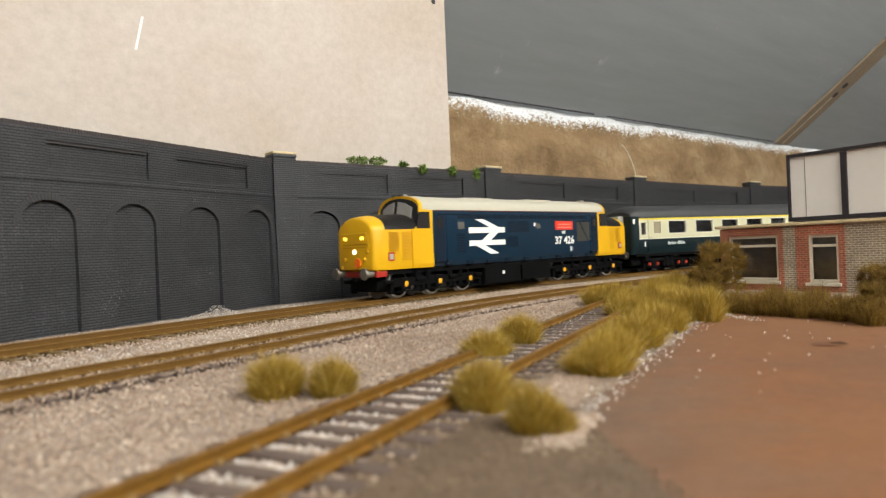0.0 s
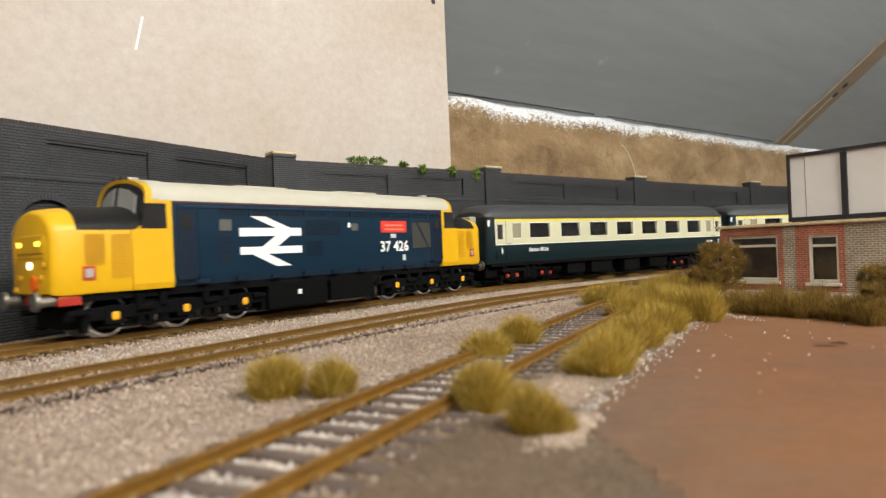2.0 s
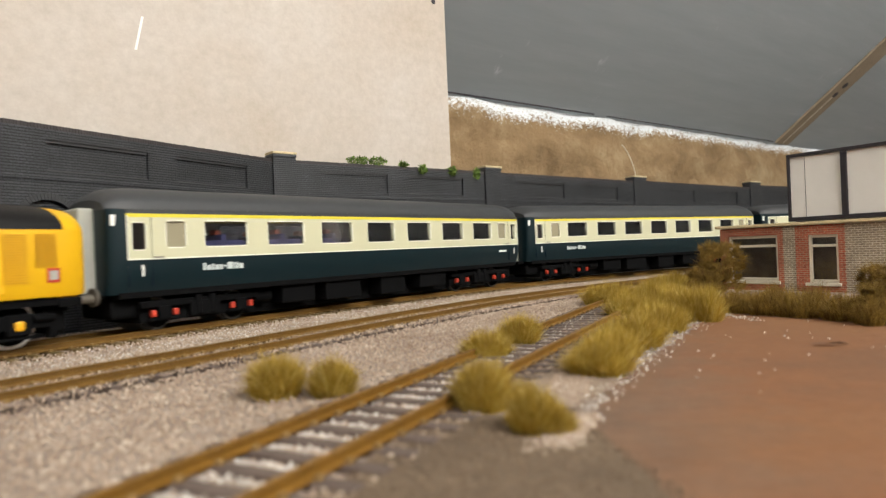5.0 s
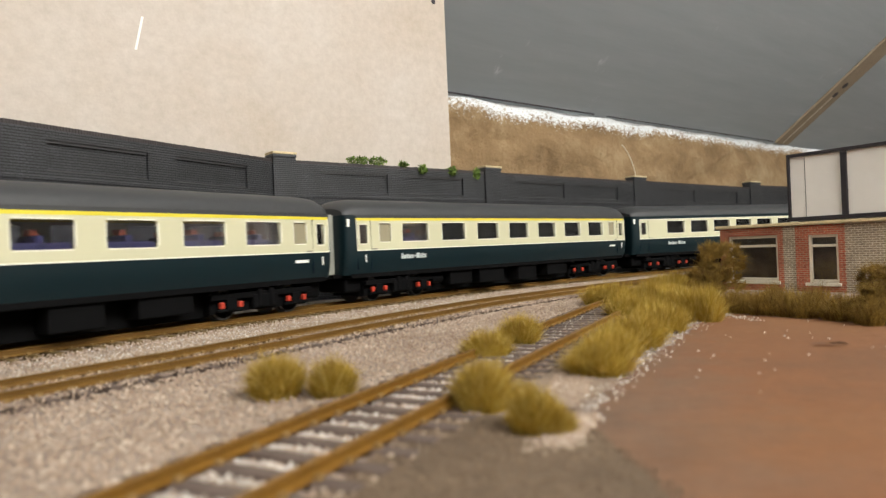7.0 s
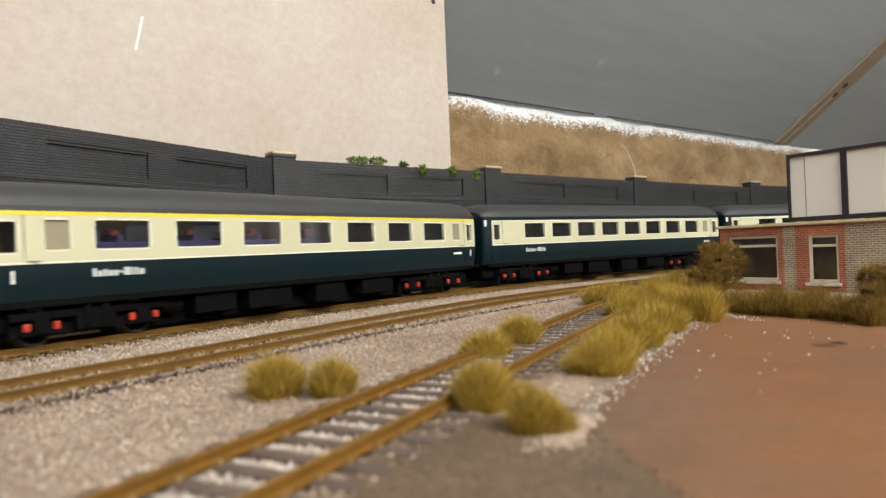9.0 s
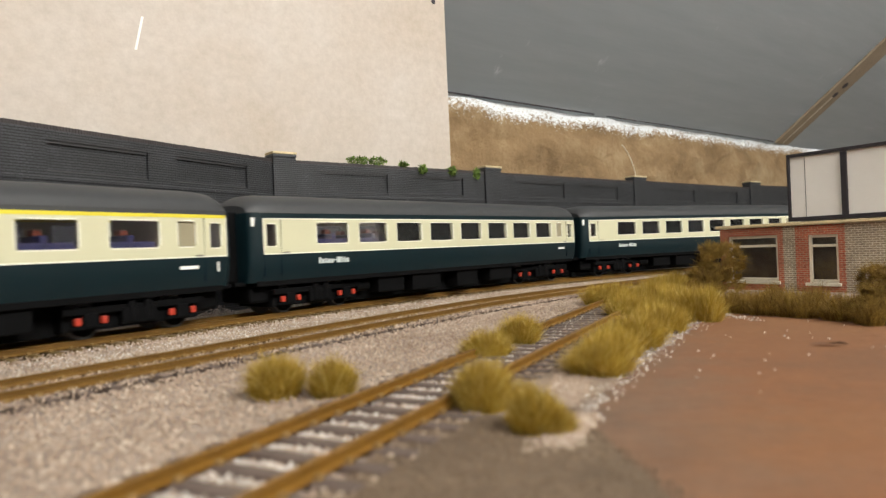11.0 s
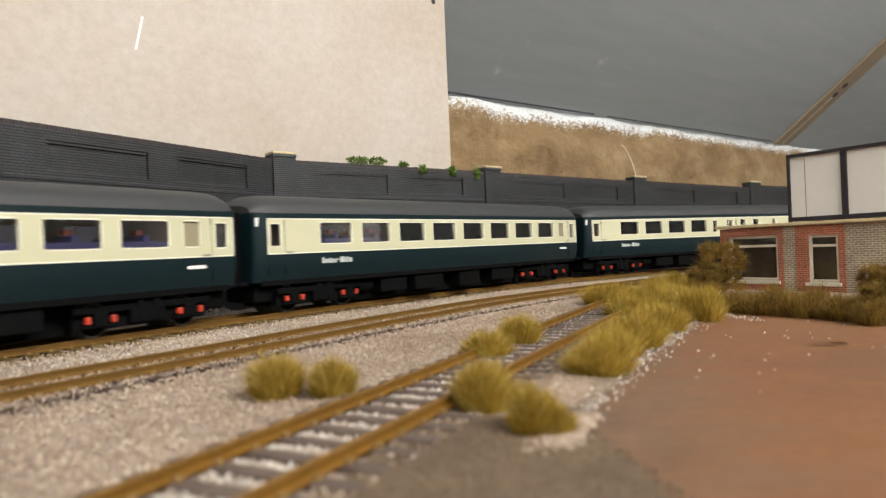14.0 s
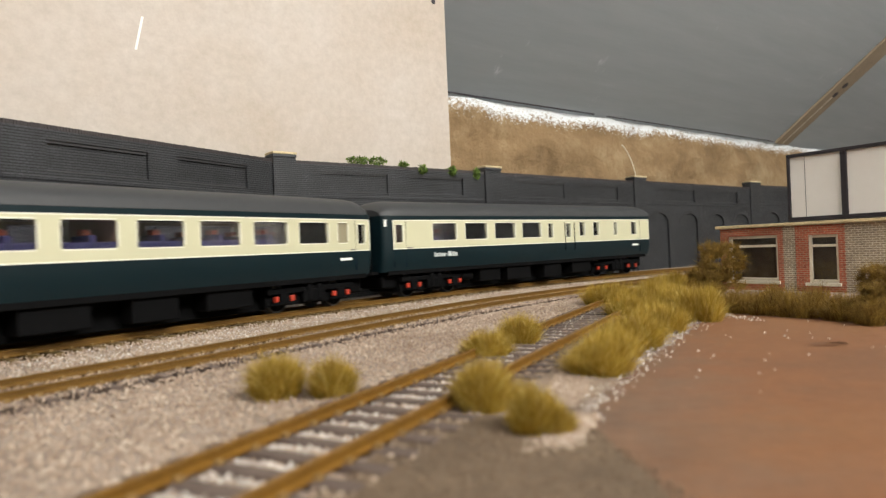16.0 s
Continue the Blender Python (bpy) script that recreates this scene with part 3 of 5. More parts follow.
def ballast():
    rng = np.random.default_rng(4)

    arc_xy = lambda s, off: on_arc(s, off)[:2]

    # round the running lines
    n = 140000
    s, off = rng.uniform(-520, 230, n), rng.uniform(-118, 50, n)
    x, y = arc_xy(s, off)
    z = np.interp(off, [-118, -96, -88, -12, 12, 20], [-2.6, -2.6, -2.85, -2.85, -3.1, -3.8]) + rng.uniform(-0.3, 0.3, n)
    z += np.where(np.abs(off + 72.5) < 6.5, 0.7, np.where(np.abs(off + 72.5) < 16.5, 0.72, 0.0))
    # the cess between near line and siding
    m = 85000
    u, w = rng.uniform(-130, 260, m), rng.uniform(-16, 150, m)
    x2 = -24 + u * math.cos(SIDING_A) - w * math.sin(SIDING_A)
    y2 = 84.3 + u * math.sin(SIDING_A) + w * math.cos(SIDING_A)
    ss = np.linspace(-600, 400, 501)
    lx, ly = arc_xy(ss, -118)
    keep = np.array([np.min((lx - a) ** 2 + (ly - b) ** 2) > 0 and ly[np.argmin((lx - a) ** 2 + (ly - b) ** 2)] > b for a, b in zip(x2, y2)])
    z2 = np.where(np.abs(w) > 9.5, -2.5, -2.75) + rng.uniform(-0.35, 0.35, m)
    xyz = np.concatenate([np.stack([x, y, z], 1), np.stack([x2, y2, z2], 1)[keep]])
    # pale strip between the bare soil and the yard
    n = 700
    g = rng.uniform(0.35, 1, n)
    strip = np.stack([12 + 12 * g - np.abs(rng.normal(0, 3.2, n)) + 1.0, 84 + 24 * g + rng.normal(0, 1.5, n), -2.15 + rng.uniform(-0.25, 0.1, n)], 1)
    strip[:, :2] *= 0.962
    g = rng.uniform(0, 1, 1600)
    sand = np.stack([18 + 12 * g + rng.uniform(-3.5, 4.5, 1600), 111 + 36 * g + rng.uniform(-2, 2, 1600), -2.1 + rng.uniform(-0.15, 0.05, 1600)], 1)
    xyz = np.concatenate([xyz, strip, sand])
    chips("ballast", xyz, 0.64, BALLAST, 8, "pinkish-grey stone ballast chips round the tracks")
    # paler chips: between the running lines, at the wall's foot, along the yard's edge
    n = 9000
    s, off = rng.uniform(-520, 230, n), rng.normal(-35, 9, n)
    x, y = arc_xy(s, off)
    a = np.stack([x, y, -2.9 + rng.uniform(-0.2, 0.3, n)], 1)
    n = 2600
    s, off = rng.uniform(-110, 46, n), rng.uniform(18, 50, n)
    x, y = arc_xy(s, off)
    b = np.stack([x, y, -3.5 + rng.uniform(0, 0.9, n)], 1)
    n = 500
    f = rng.normal(0, 1, (n, 2))
    k = 11000
    u, w = rng.uniform(-120, 250, k), rng.uniform(-7, 7, k)
    sid = np.stack([-24 + u * math.cos(SIDING_A) - w * math.sin(SIDING_A), 84.3 + u * math.sin(SIDING_A) + w * math.cos(SIDING_A), -2.5 + rng.uniform(-0.25, 0.2, k)], 1)
    gap = np.abs(((u + 170) / 6.6 - 0.5) - np.round((u + 170) / 6.6 - 0.5)) * 6.6 > 1.5
    sid = sid[gap]
    c = np.stack([-116 + f[:, 0] * 6, 329 + f[:, 1] * 8, -3.3 + 5.4 * np.exp(-(f ** 2).sum(1)) * rng.uniform(0.2, 1, n)], 1)
    rows = [(22, 108), (32, 127), (45, 150), (59, 174), (74, 198), (95, 235), (108, 252), (128, 262), (150, 264)]
    rows = [(x * 0.962, y * 0.962) for x, y in rows]
    d = []
    for (p, q), (r, t) in zip(rows, rows[1:]):
        for k in range(85):
            g = rng.uniform()
            d.append((p + (r - p) * g - abs(rng.normal(0, 5)) + 1.8, q + (t - q) * g + rng.normal(0, 3), -2.4 + rng.uniform(-0.2, 0.4)))
    chips("white_chips", np.concatenate([a, b, c, sid, np.array(d)]), 0.60, WHITE_CHIPS, 9, "loose white stone chips")
    # crumbs of earth on the bare patch
    n = 9000
    q = np.stack([rng.uniform(-50, 30, n), rng.uniform(10, 110, n)], 1)
    poly = [(-16, 75.3), (-5.2, 105), (0.3, 110.5), (12, 104), (22, 98), (30, 50), (14, 10), (-50, 8)]
    inside = np.zeros(n, bool)
    for (ax, ay), (bx, by) in zip(poly, poly[1:] + poly[:1]):
        cross = ((ay > q[:, 1]) != (by > q[:, 1])) & (q[:, 0] < (bx - ax) * (q[:, 1] - ay) / (by - ay + 1e-9) + ax)
        inside ^= cross
    q = q[inside] * 0.98
    chips("soil_crumbs", np.concatenate([q, -2.3 + rng.uniform(-0.15, 0.12, (len(q), 1))], 1), 0.55, EARTH, 12, "grey-brown crumbs of earth on the bare soil")
    # single chips lying about on the yard
    n = 75
    e = np.stack([rng.uniform(40, 160, n), rng.uniform(100, 245, n), np.full(n, -2.45)], 1)
    e = e[(e[:, 0] - 32) * 1.7 + 120 > e[:, 1]]
    g = rng.uniform(0, 1, 90)
    e = np.concatenate([e, np.stack([99 + 4 * g + rng.normal(0, 1.6, 90), 247 - 33 * g + rng.normal(0, 2.0, 90), np.full(90, -2.4)], 1)])
    chips("yard_chips", e, 0.65, WHITE_CHIPS, 10, "single white chips scattered on the yard")


# ---- plants ----
def tuft(x, y, width, height, seed, material=None, count=1500, label="olive-yellow tuft of static grass beside the track", z=-2.9, squash=1.0):
    """A dome of fine blades that lean outwards from a small foot."""
    rng = np.random.default_rng(seed)
    t = thing("grass_tuft", mpose(x, y, z), label, "grass tuft", "grass tufts")
    n = count
    a, r = rng.uniform(0, 6.283, n), np.sqrt(rng.uniform(0, 1, n))
    foot = np.stack([np.cos(a) * r * width * 0.33, np.sin(a) * r * width * 0.33 * squash, np.zeros(n)], 1)
    lift = np.ones(n)
    if width > 14:  # a broad mound is several tussocks grown together
        hub = rng.uniform(0, 6.283) + np.arange(6) * 1.05 + rng.uniform(-0.3, 0.3, 6)
        pick = rng.integers(0, 6, n)
        far = rng.uniform(0.12, 0.27, 6) * width
        foot = foot * 0.52 + np.stack([np.cos(hub) * far, np.sin(hub) * far * squash, np.zeros(6)], 1)[pick]
        lift = rng.uniform(0.72, 1.05, 6)[pick]
    lean = (r * rng.uniform(0.2, 0.75, n) + rng.uniform(0, 0.18, n)) * width * (0.5 if width <= 14 else 0.46)
    ph = rng.uniform(0, 6.283, 4)
    wave = np.sin(foot[:, 0] * 9.0 / width + ph[0]) * np.sin(foot[:, 1] * 8.0 / width + ph[1]) + 0.6 * np.sin(foot[:, 0] * 19.0 / width + ph[2]) * np.sin(foot[:, 1] * 17.0 / width + ph[3])
    h = height * (1.0 - 0.45 * r ** 2) * (1 + 0.16 * wave) * lift * np.where(rng.uniform(0, 1, n) < 0.05, rng.uniform(0.9, 1.2, n), rng.uniform(0.30, 1.0, n))
    a2 = a + rng.normal(0, 1.5, n)
    tip = foot + np.stack([np.cos(a2) * lean, np.sin(a2) * lean * squash, h], 1)
    mid = foot * 0.5 + tip * 0.5 - np.stack([np.cos(a2) * lean * 0.15, np.sin(a2) * lean * 0.15, -h * 0.1], 1)
    b = rng.uniform(0, 6.283, n)
    side = np.stack([np.cos(b), np.sin(b), np.zeros(n)], 1) * rng.uniform(0.05, 0.10, n)[:, None]
    v = np.stack([foot - side, foot + side, mid + side * 0.8, mid - side * 0.8, tip], 1).reshape(-1, 3) * MM
    k = (np.arange(n) * 5)[:, None]
    quads = (k + np.array([0, 1, 2, 3])).tolist()
    tris = (k + np.array([3, 2, 4])).tolist()
    me = bpy.data.meshes.new("foliage")
    me.from_pydata(v.tolist(), [], quads + tris)
    me.materials.append(material or GRASS)
    ob = new("foliage", me)
    ob.parent = t
    tagged(ob, kind="stuff")
    bm = bmesh.new()
    bmesh.ops.create_icosphere(bm, subdivisions=2, radius=1.0)
    for q in bm.verts:
        j = 1 + 0.25 * noise.noise(q.co * 2 + Vector((seed, 0, 0)))
        q.co = (q.co.x * width * 0.30 * j, q.co.y * width * 0.30 * squash * j, (q.co.z + 0.2) * height * 0.30 * j)
    part("root_clump", bm, SOIL, t)
    return t


def bush(x, y, width, height, seed, label="brown-green bush of fine fibres by the brick building"):
    """A taller shrub: several balls of short fibres on a stem."""
    rng = np.random.default_rng(seed)
    t = thing("bush", mpose(x, y, -2.9), label, "bush", "bushes by the building")
    part("stem", cyl(bmesh.new(), (0, 0, 0), (0, 0, height * 0.55), 0.9, 0.4, 8), SLEEPER, t)
    pts, dirs = [], []
    for i in range(120):
        zz = rng.uniform(0.06, 0.88)
        rr = 0.36 * math.sqrt(max(0.1, 1 - (zz * 1.25 - 0.35) ** 2))
        c = np.array([rng.uniform(-rr, rr) * width, rng.uniform(-rr, rr) * width, height * zz])
        n = 250
        d = rng.normal(0, 1, (n, 3))
        d /= np.linalg.norm(d, axis=1)[:, None]
        pts.append(c + d * width * 0.05 * rng.uniform(0, 1, (n, 1)))
        out = np.array([c[0] / width, c[1] / width, 0.35]) * 1.2
        dirs.append((rng.normal(0, 0.62, (n, 3)) + out) * width * rng.uniform(0.03, 0.135, (n, 1)))
    p, d = np.concatenate(pts), np.concatenate(dirs)
    p[:, 2] = np.maximum(p[:, 2], 0.1)
    n = len(p)
    s = rng.normal(0, 0.045, (n, 3))
    q = p + d
    q[:, 2] = np.maximum(q[:, 2], 0.0)
    v = np.stack([p - s, p + s, q], 1).reshape(-1, 3) * MM
    me = bpy.data.meshes.new("foliage")
    me.from_pydata(v.tolist(), [], ((np.arange(n) * 3)[:, None] + np.array([0, 1, 2])).tolist())
    me.materials.append(DARK_GRASS)
    ob = new("foliage", me)
    ob.parent = t
    tagged(ob, kind="stuff")
    return t


def plants():
    rows = [(-35.7, 133.9, 12.9, 10.8), (-23.9, 133.3, 11.1, 8.9), (11.0, 173.1, 15.1, 8.8), (22.0, 192.3, 13.5, 10.4), (6.2, 117.8, 12.8, 10.2), (13.2, 101.2, 9.6, 8.6), (16.2, 100.0, 7.0, 5.0),
            (33.5, 144.5, 19.5, 10.8), (52.4, 180.5, 22.0, 12.0), (75.5, 303, 26.4, 12.4), (68.3, 204, 17.8, 11.0), (97.4, 302, 31.5, 13.6), (89.0, 230, 22.0, 15.6), (133.6, 382, 29.9, 12.3),
            (43.5, 165.5, 15.0, 9.4), (94.9, 272, 21.3, 13.0), (72.9, 253, 22.1, 11.0)]
    for i, (x, y, w, h) in enumerate(rows):
        tuft(x * 0.963, y * 0.963, w * 0.963, h * 0.963, 20 + i, count=int(2500 + 260 * w))
    for i, (x, y, w, h) in enumerate([(108, 239, 18, 13), (115, 229, 17, 12.2), (121, 218, 16, 11.6), (126, 206, 16, 11.4), (129, 193, 15, 11.6), (113, 246, 17, 12.5), (121, 236, 16, 13), (128, 224, 16, 12.5), (134, 209, 15, 12.5), (100, 246, 15, 11)]):
        tuft(x, y, w * (0.85 + 0.12 * (i % 3)), h * (0.74 + 0.09 * (i * 2 % 5) * 0.8), 90 + i, GRASS if i == 9 else DARK_GRASS, 4600, "low brown-green grass clump before the brick building")
    bush(136.8, 319, 27, 27.5, 80)
    bush(126.0, 315, 18, 15, 83)
    bush(163, 239, 21, 16, 81)
    bush(134.0, 198, 13, 13, 82)


def moss_clump(x, y, z, width, height, seed):
    rng = np.random.default_rng(seed)
    t = thing("moss_clump", mpose(x, y, z), "green foam foliage clump on the top of the retaining wall", "foliage", "foliage on the wall")
    n = 260
    d = rng.normal(0, 1, (n, 3))
    c = d / np.linalg.norm(d, axis=1)[:, None] * rng.uniform(0.3, 1, (n, 1)) ** 0.5 * np.array([width / 2, 2.4, height / 2]) + np.array([0, 0, height * 0.42])
    c[:, 2] += noise.noise((seed, 0, 0)) * 0.5
    a, b = rng.normal(0, 0.95, (n, 3)), rng.normal(0, 0.95, (n, 3))
    v = np.stack([c, c + a, c + b, c + (a + b) * 0.6], 1).reshape(-1, 3) * MM
    k = (np.arange(n) * 4)[:, None]
    me = bpy.data.meshes.new("leaves")
    me.from_pydata(v.tolist(), [], (k + np.array([0, 1, 3])).tolist() + (k + np.array([0, 3, 2])).tolist())
    me.materials.append(MOSS)
    ob = new("leaves", me)
    ob.parent = t
    tagged(ob, kind="stuff")


# ---- the brick building ----
def building():
    m = mpose(151.9, 352.5, -4.2, -55)
    b = thing("brick_building", m, "small red and buff brick building with cream windows and flat roof", "building")
    # local x runs along the front, the front looks to -y, z from the ground
    Z = 4.2
    L, D = 104, 40
    wins = [(4.6, 31.0, 1.9 + Z, 25.2 + Z), (45.9, 59.5, 1.4 + Z, 24.6 + Z)]
    holes = [[(a, c), (a, d), (e, d), (e, c)] for a, e, c, d in wins]
    front = holed([(0, 0), (0, 29.4 + Z), (L, 29.4 + Z), (L, 0)], holes, 2.5)
    part("front_wall", front, BUFF_BRICK, b)
    for x0, x1, (a, e, c, d) in ((-0.2, 33.8, wins[0]), (39.9, 62.6, wins[1])):
        bm = holed([(x0, 0), (x0, 29.3 + Z), (x1, 29.3 + Z), (x1, 0)], [[(a, c), (a, d), (e, d), (e, c)]], 0.6)
        part("red_brick_panel", bm, RED_BRICK, b, at=pose(0, -0.00045, 0))
    part("side_wall", boxes((0, 2.5, 0.02, D, 0, 29.4 + Z), (L - 2.5, L, 0.02, D, 0, 29.4 + Z), (2.5, L - 2.5, D - 2.5, D, 0, 29.4 + Z)), BUFF_BRICK, b)
    for a, e, c, d in wins:
        w = part("window", boxes((a, a + 1.3, 0.4, 1.8, c, d), (e - 1.3, e, 0.4, 1.8, c, d), (a + 1.3, e - 1.3, 0.4, 1.8, d - 1.4, d), (a + 1.3, e - 1.3, 0.4, 1.8, c, c + 1.5), (a + 1.3, e - 1.3, 0.3, 1.8, d - 6.0, d - 4.7), bevel=0.15), WINDOW_CREAM, b, "cream window frame with a top light")
        part("pane", boxes((a + 1.2, e - 1.2, 1.0, 1.3, c + 1.2, d - 1.2)), GLASS, w)
        part("sill", boxes((a - 1.5, e + 1.0, -1.6, 1.0, c - 1.6, c), bevel=0.25), WINDOW_CREAM, w)
        part("blind", boxes((a, e, 2.6, 3.2, c - 1, d + 1)), DARK_ROOM, w, "dark interior board")
    part("roof", boxes((-2.2, L + 2, -2.0, D + 2, 29.6 + Z, 31.2 + Z), bevel=0.3), STONE_CAP, b, "tan flat roof slab")
    u = thing("white_clad_storey", m @ pose(0, 0, (31.6 + Z) * MM), "white panelled upper storey with dark frame on the roof", "building")
    x0, x1, h = 37.0, 140, 33.2
    part("cladding", boxes((x0 + 0.8, x1, 0.6, 30, 0, h - 0.4)), SIGN_WHITE, u)
    rows = [(x0, x0 + 1.3), (61.8, 64.4), (96, 98.4)]
    for a, e in rows:
        part("post", boxes((a, e, -0.5, 1.0, 0.6, h - 0.4), bevel=0.15), FRAME_BLACK, u)
    part("top_rail", boxes((x0, x1, -0.6, 30.4, h - 1.6, h), bevel=0.2), FRAME_BLACK, u)
    part("bottom_rail", boxes((x0, x1, -0.7, 1.0, 0, 2.0), bevel=0.2), FRAME_BLACK, u)
    part("panel_joint", boxes((45.25, 45.36, 0.45, 0.7, 2, h - 2)), FRAME_BLACK, u)


# ---- the train ----
def arch_section(x, hw, zb, zc, zt, n=10, tuck=0.0):
    """Closed section: foot, side, roof arch, other side."""
    pts = [(x, hw - tuck, zb), (x, hw, zb + 4), (x, hw, zc)]
    pts += [(x, hw * math.cos(math.pi * k / n), zc + (zt - zc) * math.sin(math.pi * k / n) ** 0.8) for k in range(1, n)]
    return pts + [(x, -hw, zc), (x, -hw, zb + 4), (x, -hw + tuck, zb)]


def wheel_mesh(r, tyre):
    bm = bmesh.new()
    for y in (-8.25, 8.25):
        e = 1 if y > 0 else -1
        cyl(bm, (0, y - 1.1, 0), (0, y + 1.1, 0), r, seg=32)
        cyl(bm, (0, y - e * 1.6, 0), (0, y - e * 1.05, 0), r + 0.9, seg=32)
    tyres = set(bm.faces)
    cyl(bm, (0, -11.5, 0), (0, 11.5, 0), 1.0, seg=10)
    for y in (-9.5, 9.5):
        cyl(bm, (0, y - 0.1, 0), (0, y + 0.1, 0), r * 0.86, seg=28)
        for k in range(8):
            a = k * math.pi / 4
            cyl(bm, (0, y, 0), (math.cos(a) * r * 0.8, y * 1.01, math.sin(a) * r * 0.8), 0.35, seg=6)
    for f in bm.faces:
        f.material_index = 0 if f in tyres else 1
    me = mesh_of("wheelset", bm, tyre, True)
    me.materials.append(UNDER)
    return me


def wheelset(parent, x, r, meshes):
    """Two wheels on their axle."""
    w = part("wheelset", meshes, None, parent, "bright steel tyres", at=mpose(x, 0, r))
    WHEELS.append((w, x, r))
    return w


WHEELS, VEHICLES, BOGIES = [], [], []


def reshape(v, sx, dx, sy, sz):
    """Final proportions of a vehicle's upper works, in its own axes."""
    t = Matrix.Translation((dx * MM, 0, 0)) @ Matrix.Diagonal((sx, sy, sz, 1))
    done = set()
    for o in v.children_recursive:
        up = o
        while up.parent is not v:
            up = up.parent
        if up.name.startswith("bogie") or o.data.name in done:
            continue
        done.add(o.data.name)
        w = o.matrix_local if o.parent is v else o.parent.matrix_local @ o.matrix_local
        o.data.transform(w.inverted() @ t @ w)



def loco():
    v = thing("diesel_locomotive", Matrix.Identity(4), "blue and yellow model diesel locomotive with grey roof", "locomotive")
    VEHICLES.append((v, 0, 75.0))
    HW = 17.7
    # body sides between the cabs
    body = part("body", loft([arch_section(x, HW, 15.2, 45.6, 46.4, tuck=2.4) for x in (-80.5, -40, 0, 40, 80.5)]), LOCO_BLUE, v, smooth=True)
    sec = lambda x, d=0.0: [(x, HW + 0.1, 45.7)] + [(x, (HW + 0.1) * math.cos(math.pi * k / 14), 45.7 + (8.3 - d) * math.sin(math.pi * k / 14) ** 0.75) for k in range(1, 14)] + [(x, -HW - 0.1, 45.7)]
    part("roof", loft([sec(-85), sec(0), sec(85)]), LOCO_ROOF, v, smooth=True)
    for r in ((18, 44, -6, 6, 53.0, 54.15), (-40, -12, -7, 7, 53.0, 54.15), (84, 88, -2, 2, 53.0, 55.2), (-88, -84, -2, 2, 53.0, 55.2)):
        part("roof_vent", boxes(r, bevel=0.3), LOCO_ROOF, v)
    # raised side bands and equipment panels on both flanks
    for e in (1, -1):
        y = e * HW
        side = lambda x0, x1, z0, z1, t=0.35: (x0, x1, min(y - e * 0.6, y + e * t), max(y - e * 0.6, y + e * t), z0, z1)
        part("cantrail_strip", boxes(side(-80, 76, 43.2, 44.2, 0.45), bevel=0.2), LOCO_BLUE, v)
        for x0 in (-79.8, 71.4):
            # Door is flush; its darker blue stands in for the recess shade.
            part("cab_door", boxes(side(x0, x0 + 7.6, 17.5, 43.0, 0.12), bevel=0.1), GRILLE_BLUE, v, "flush cab door, blue darkened for recess shade")
            part("door_window", boxes(side(x0 + 1.8, x0 + 5.8, 35.5, 41.0, 0.2), bevel=0.1), SCREEN, v)
        part("red_cantrail_line", boxes(side(-80, 80, 45.1, 45.35, 0.12)), ORANGE_LINE, v)
        for x0, x1, z0, z1 in ((8.6, 18, 24, 30.4), (-2.7, 17.9, 32.9, 39.5), (-69.9, -54.5, 25.7, 39.2), (55.6, 62, 22, 33)):
            if x0 < -60:
                mesh = part("side_grille", boxes(side(x0, x1, z0, z1, 0.06)), GRILLE_GREY, v, "large grey mesh grille")
                part("grille_lip", boxes(side(x0 - 0.3, x1 + 0.3, z1 - 0.3, z1 + 0.4, 0.3), bevel=0.1), GRILLE_BLUE, mesh)
                part("grille_strut", boxes(*[side(x0 + 1.5 + k * 0.7, x0 + 3.0 + k * 0.7, z0 + k * 0.95, z0 + 0.95 + k * 0.95, 0.12) for k in range(14)]), GRILLE_BLUE, mesh)
                continue
            bm = boxes(*[side(x0, x1, z0 + k * (z1 - z0) / 12, z0 + (k + 0.6) * (z1 - z0) / 12, 0.12) for k in range(12)])
            part("side_grille", bm, GRILLE_BLUE, v, "dark louvred grille")
        for x0, x1, z0, z1 in ((55.6, 61.1, 34.9, 39.2), (-14.5, -10.0, 34.6, 38.0)):
            part("engine_room_window", boxes(side(x0, x1, z0, z1, 0.1), bevel=0.1), ROOM_PANE, v)
        for x in (78.4, 70.2, -78.4, -70.4):
            part("door_edge", boxes(side(x - 0.2, x + 0.2, 17, 44, 0.15)), GRILLE_BLUE, v)
        for k in range(9):
            part("cantrail_panel", boxes(side(48 - k * 14.2, 61 - k * 14.2, 40.9, 43.0, 0.1)), GRILLE_BLUE, v)
            part("cantrail_rib", boxes(side(46.6 - k * 14.2, 47.3 - k * 14.2, 40.6, 43.4, 0.5), bevel=0.15), LOCO_BLUE, v)
        # Thin dark blue patches paint the shade of step recesses; nothing is sunk.
        for k in range(9):
            part("step_recess", boxes(side(-70 + k * 17, -65 + k * 17, 15.6, 17.2, 0.06), bevel=0.1), GRILLE_BLUE, v)
        # double arrow device
        bm = boxes(side(20.6, 52.2, 32.7, 36.0, 0.1), side(20.6, 52.2, 25.5, 28.5, 0.1))
        for pts in ([(46.8, 40.6), (39.2, 40.6), (26.6, 36.0), (34.4, 36.0)], [(41.6, 28.4), (33.6, 28.4), (26.6, 32.8), (34.4, 32.8)], [(46.6, 25.6), (38.8, 25.6), (26.6, 20.4), (34.4, 20.4)]):
            f = [bm.verts.new((a, y + e * 0.1, b)) for a, b in pts]
            g = [bm.verts.new((a, y - e * 0.3, b)) for a, b in pts]
            bm.faces.new(f)
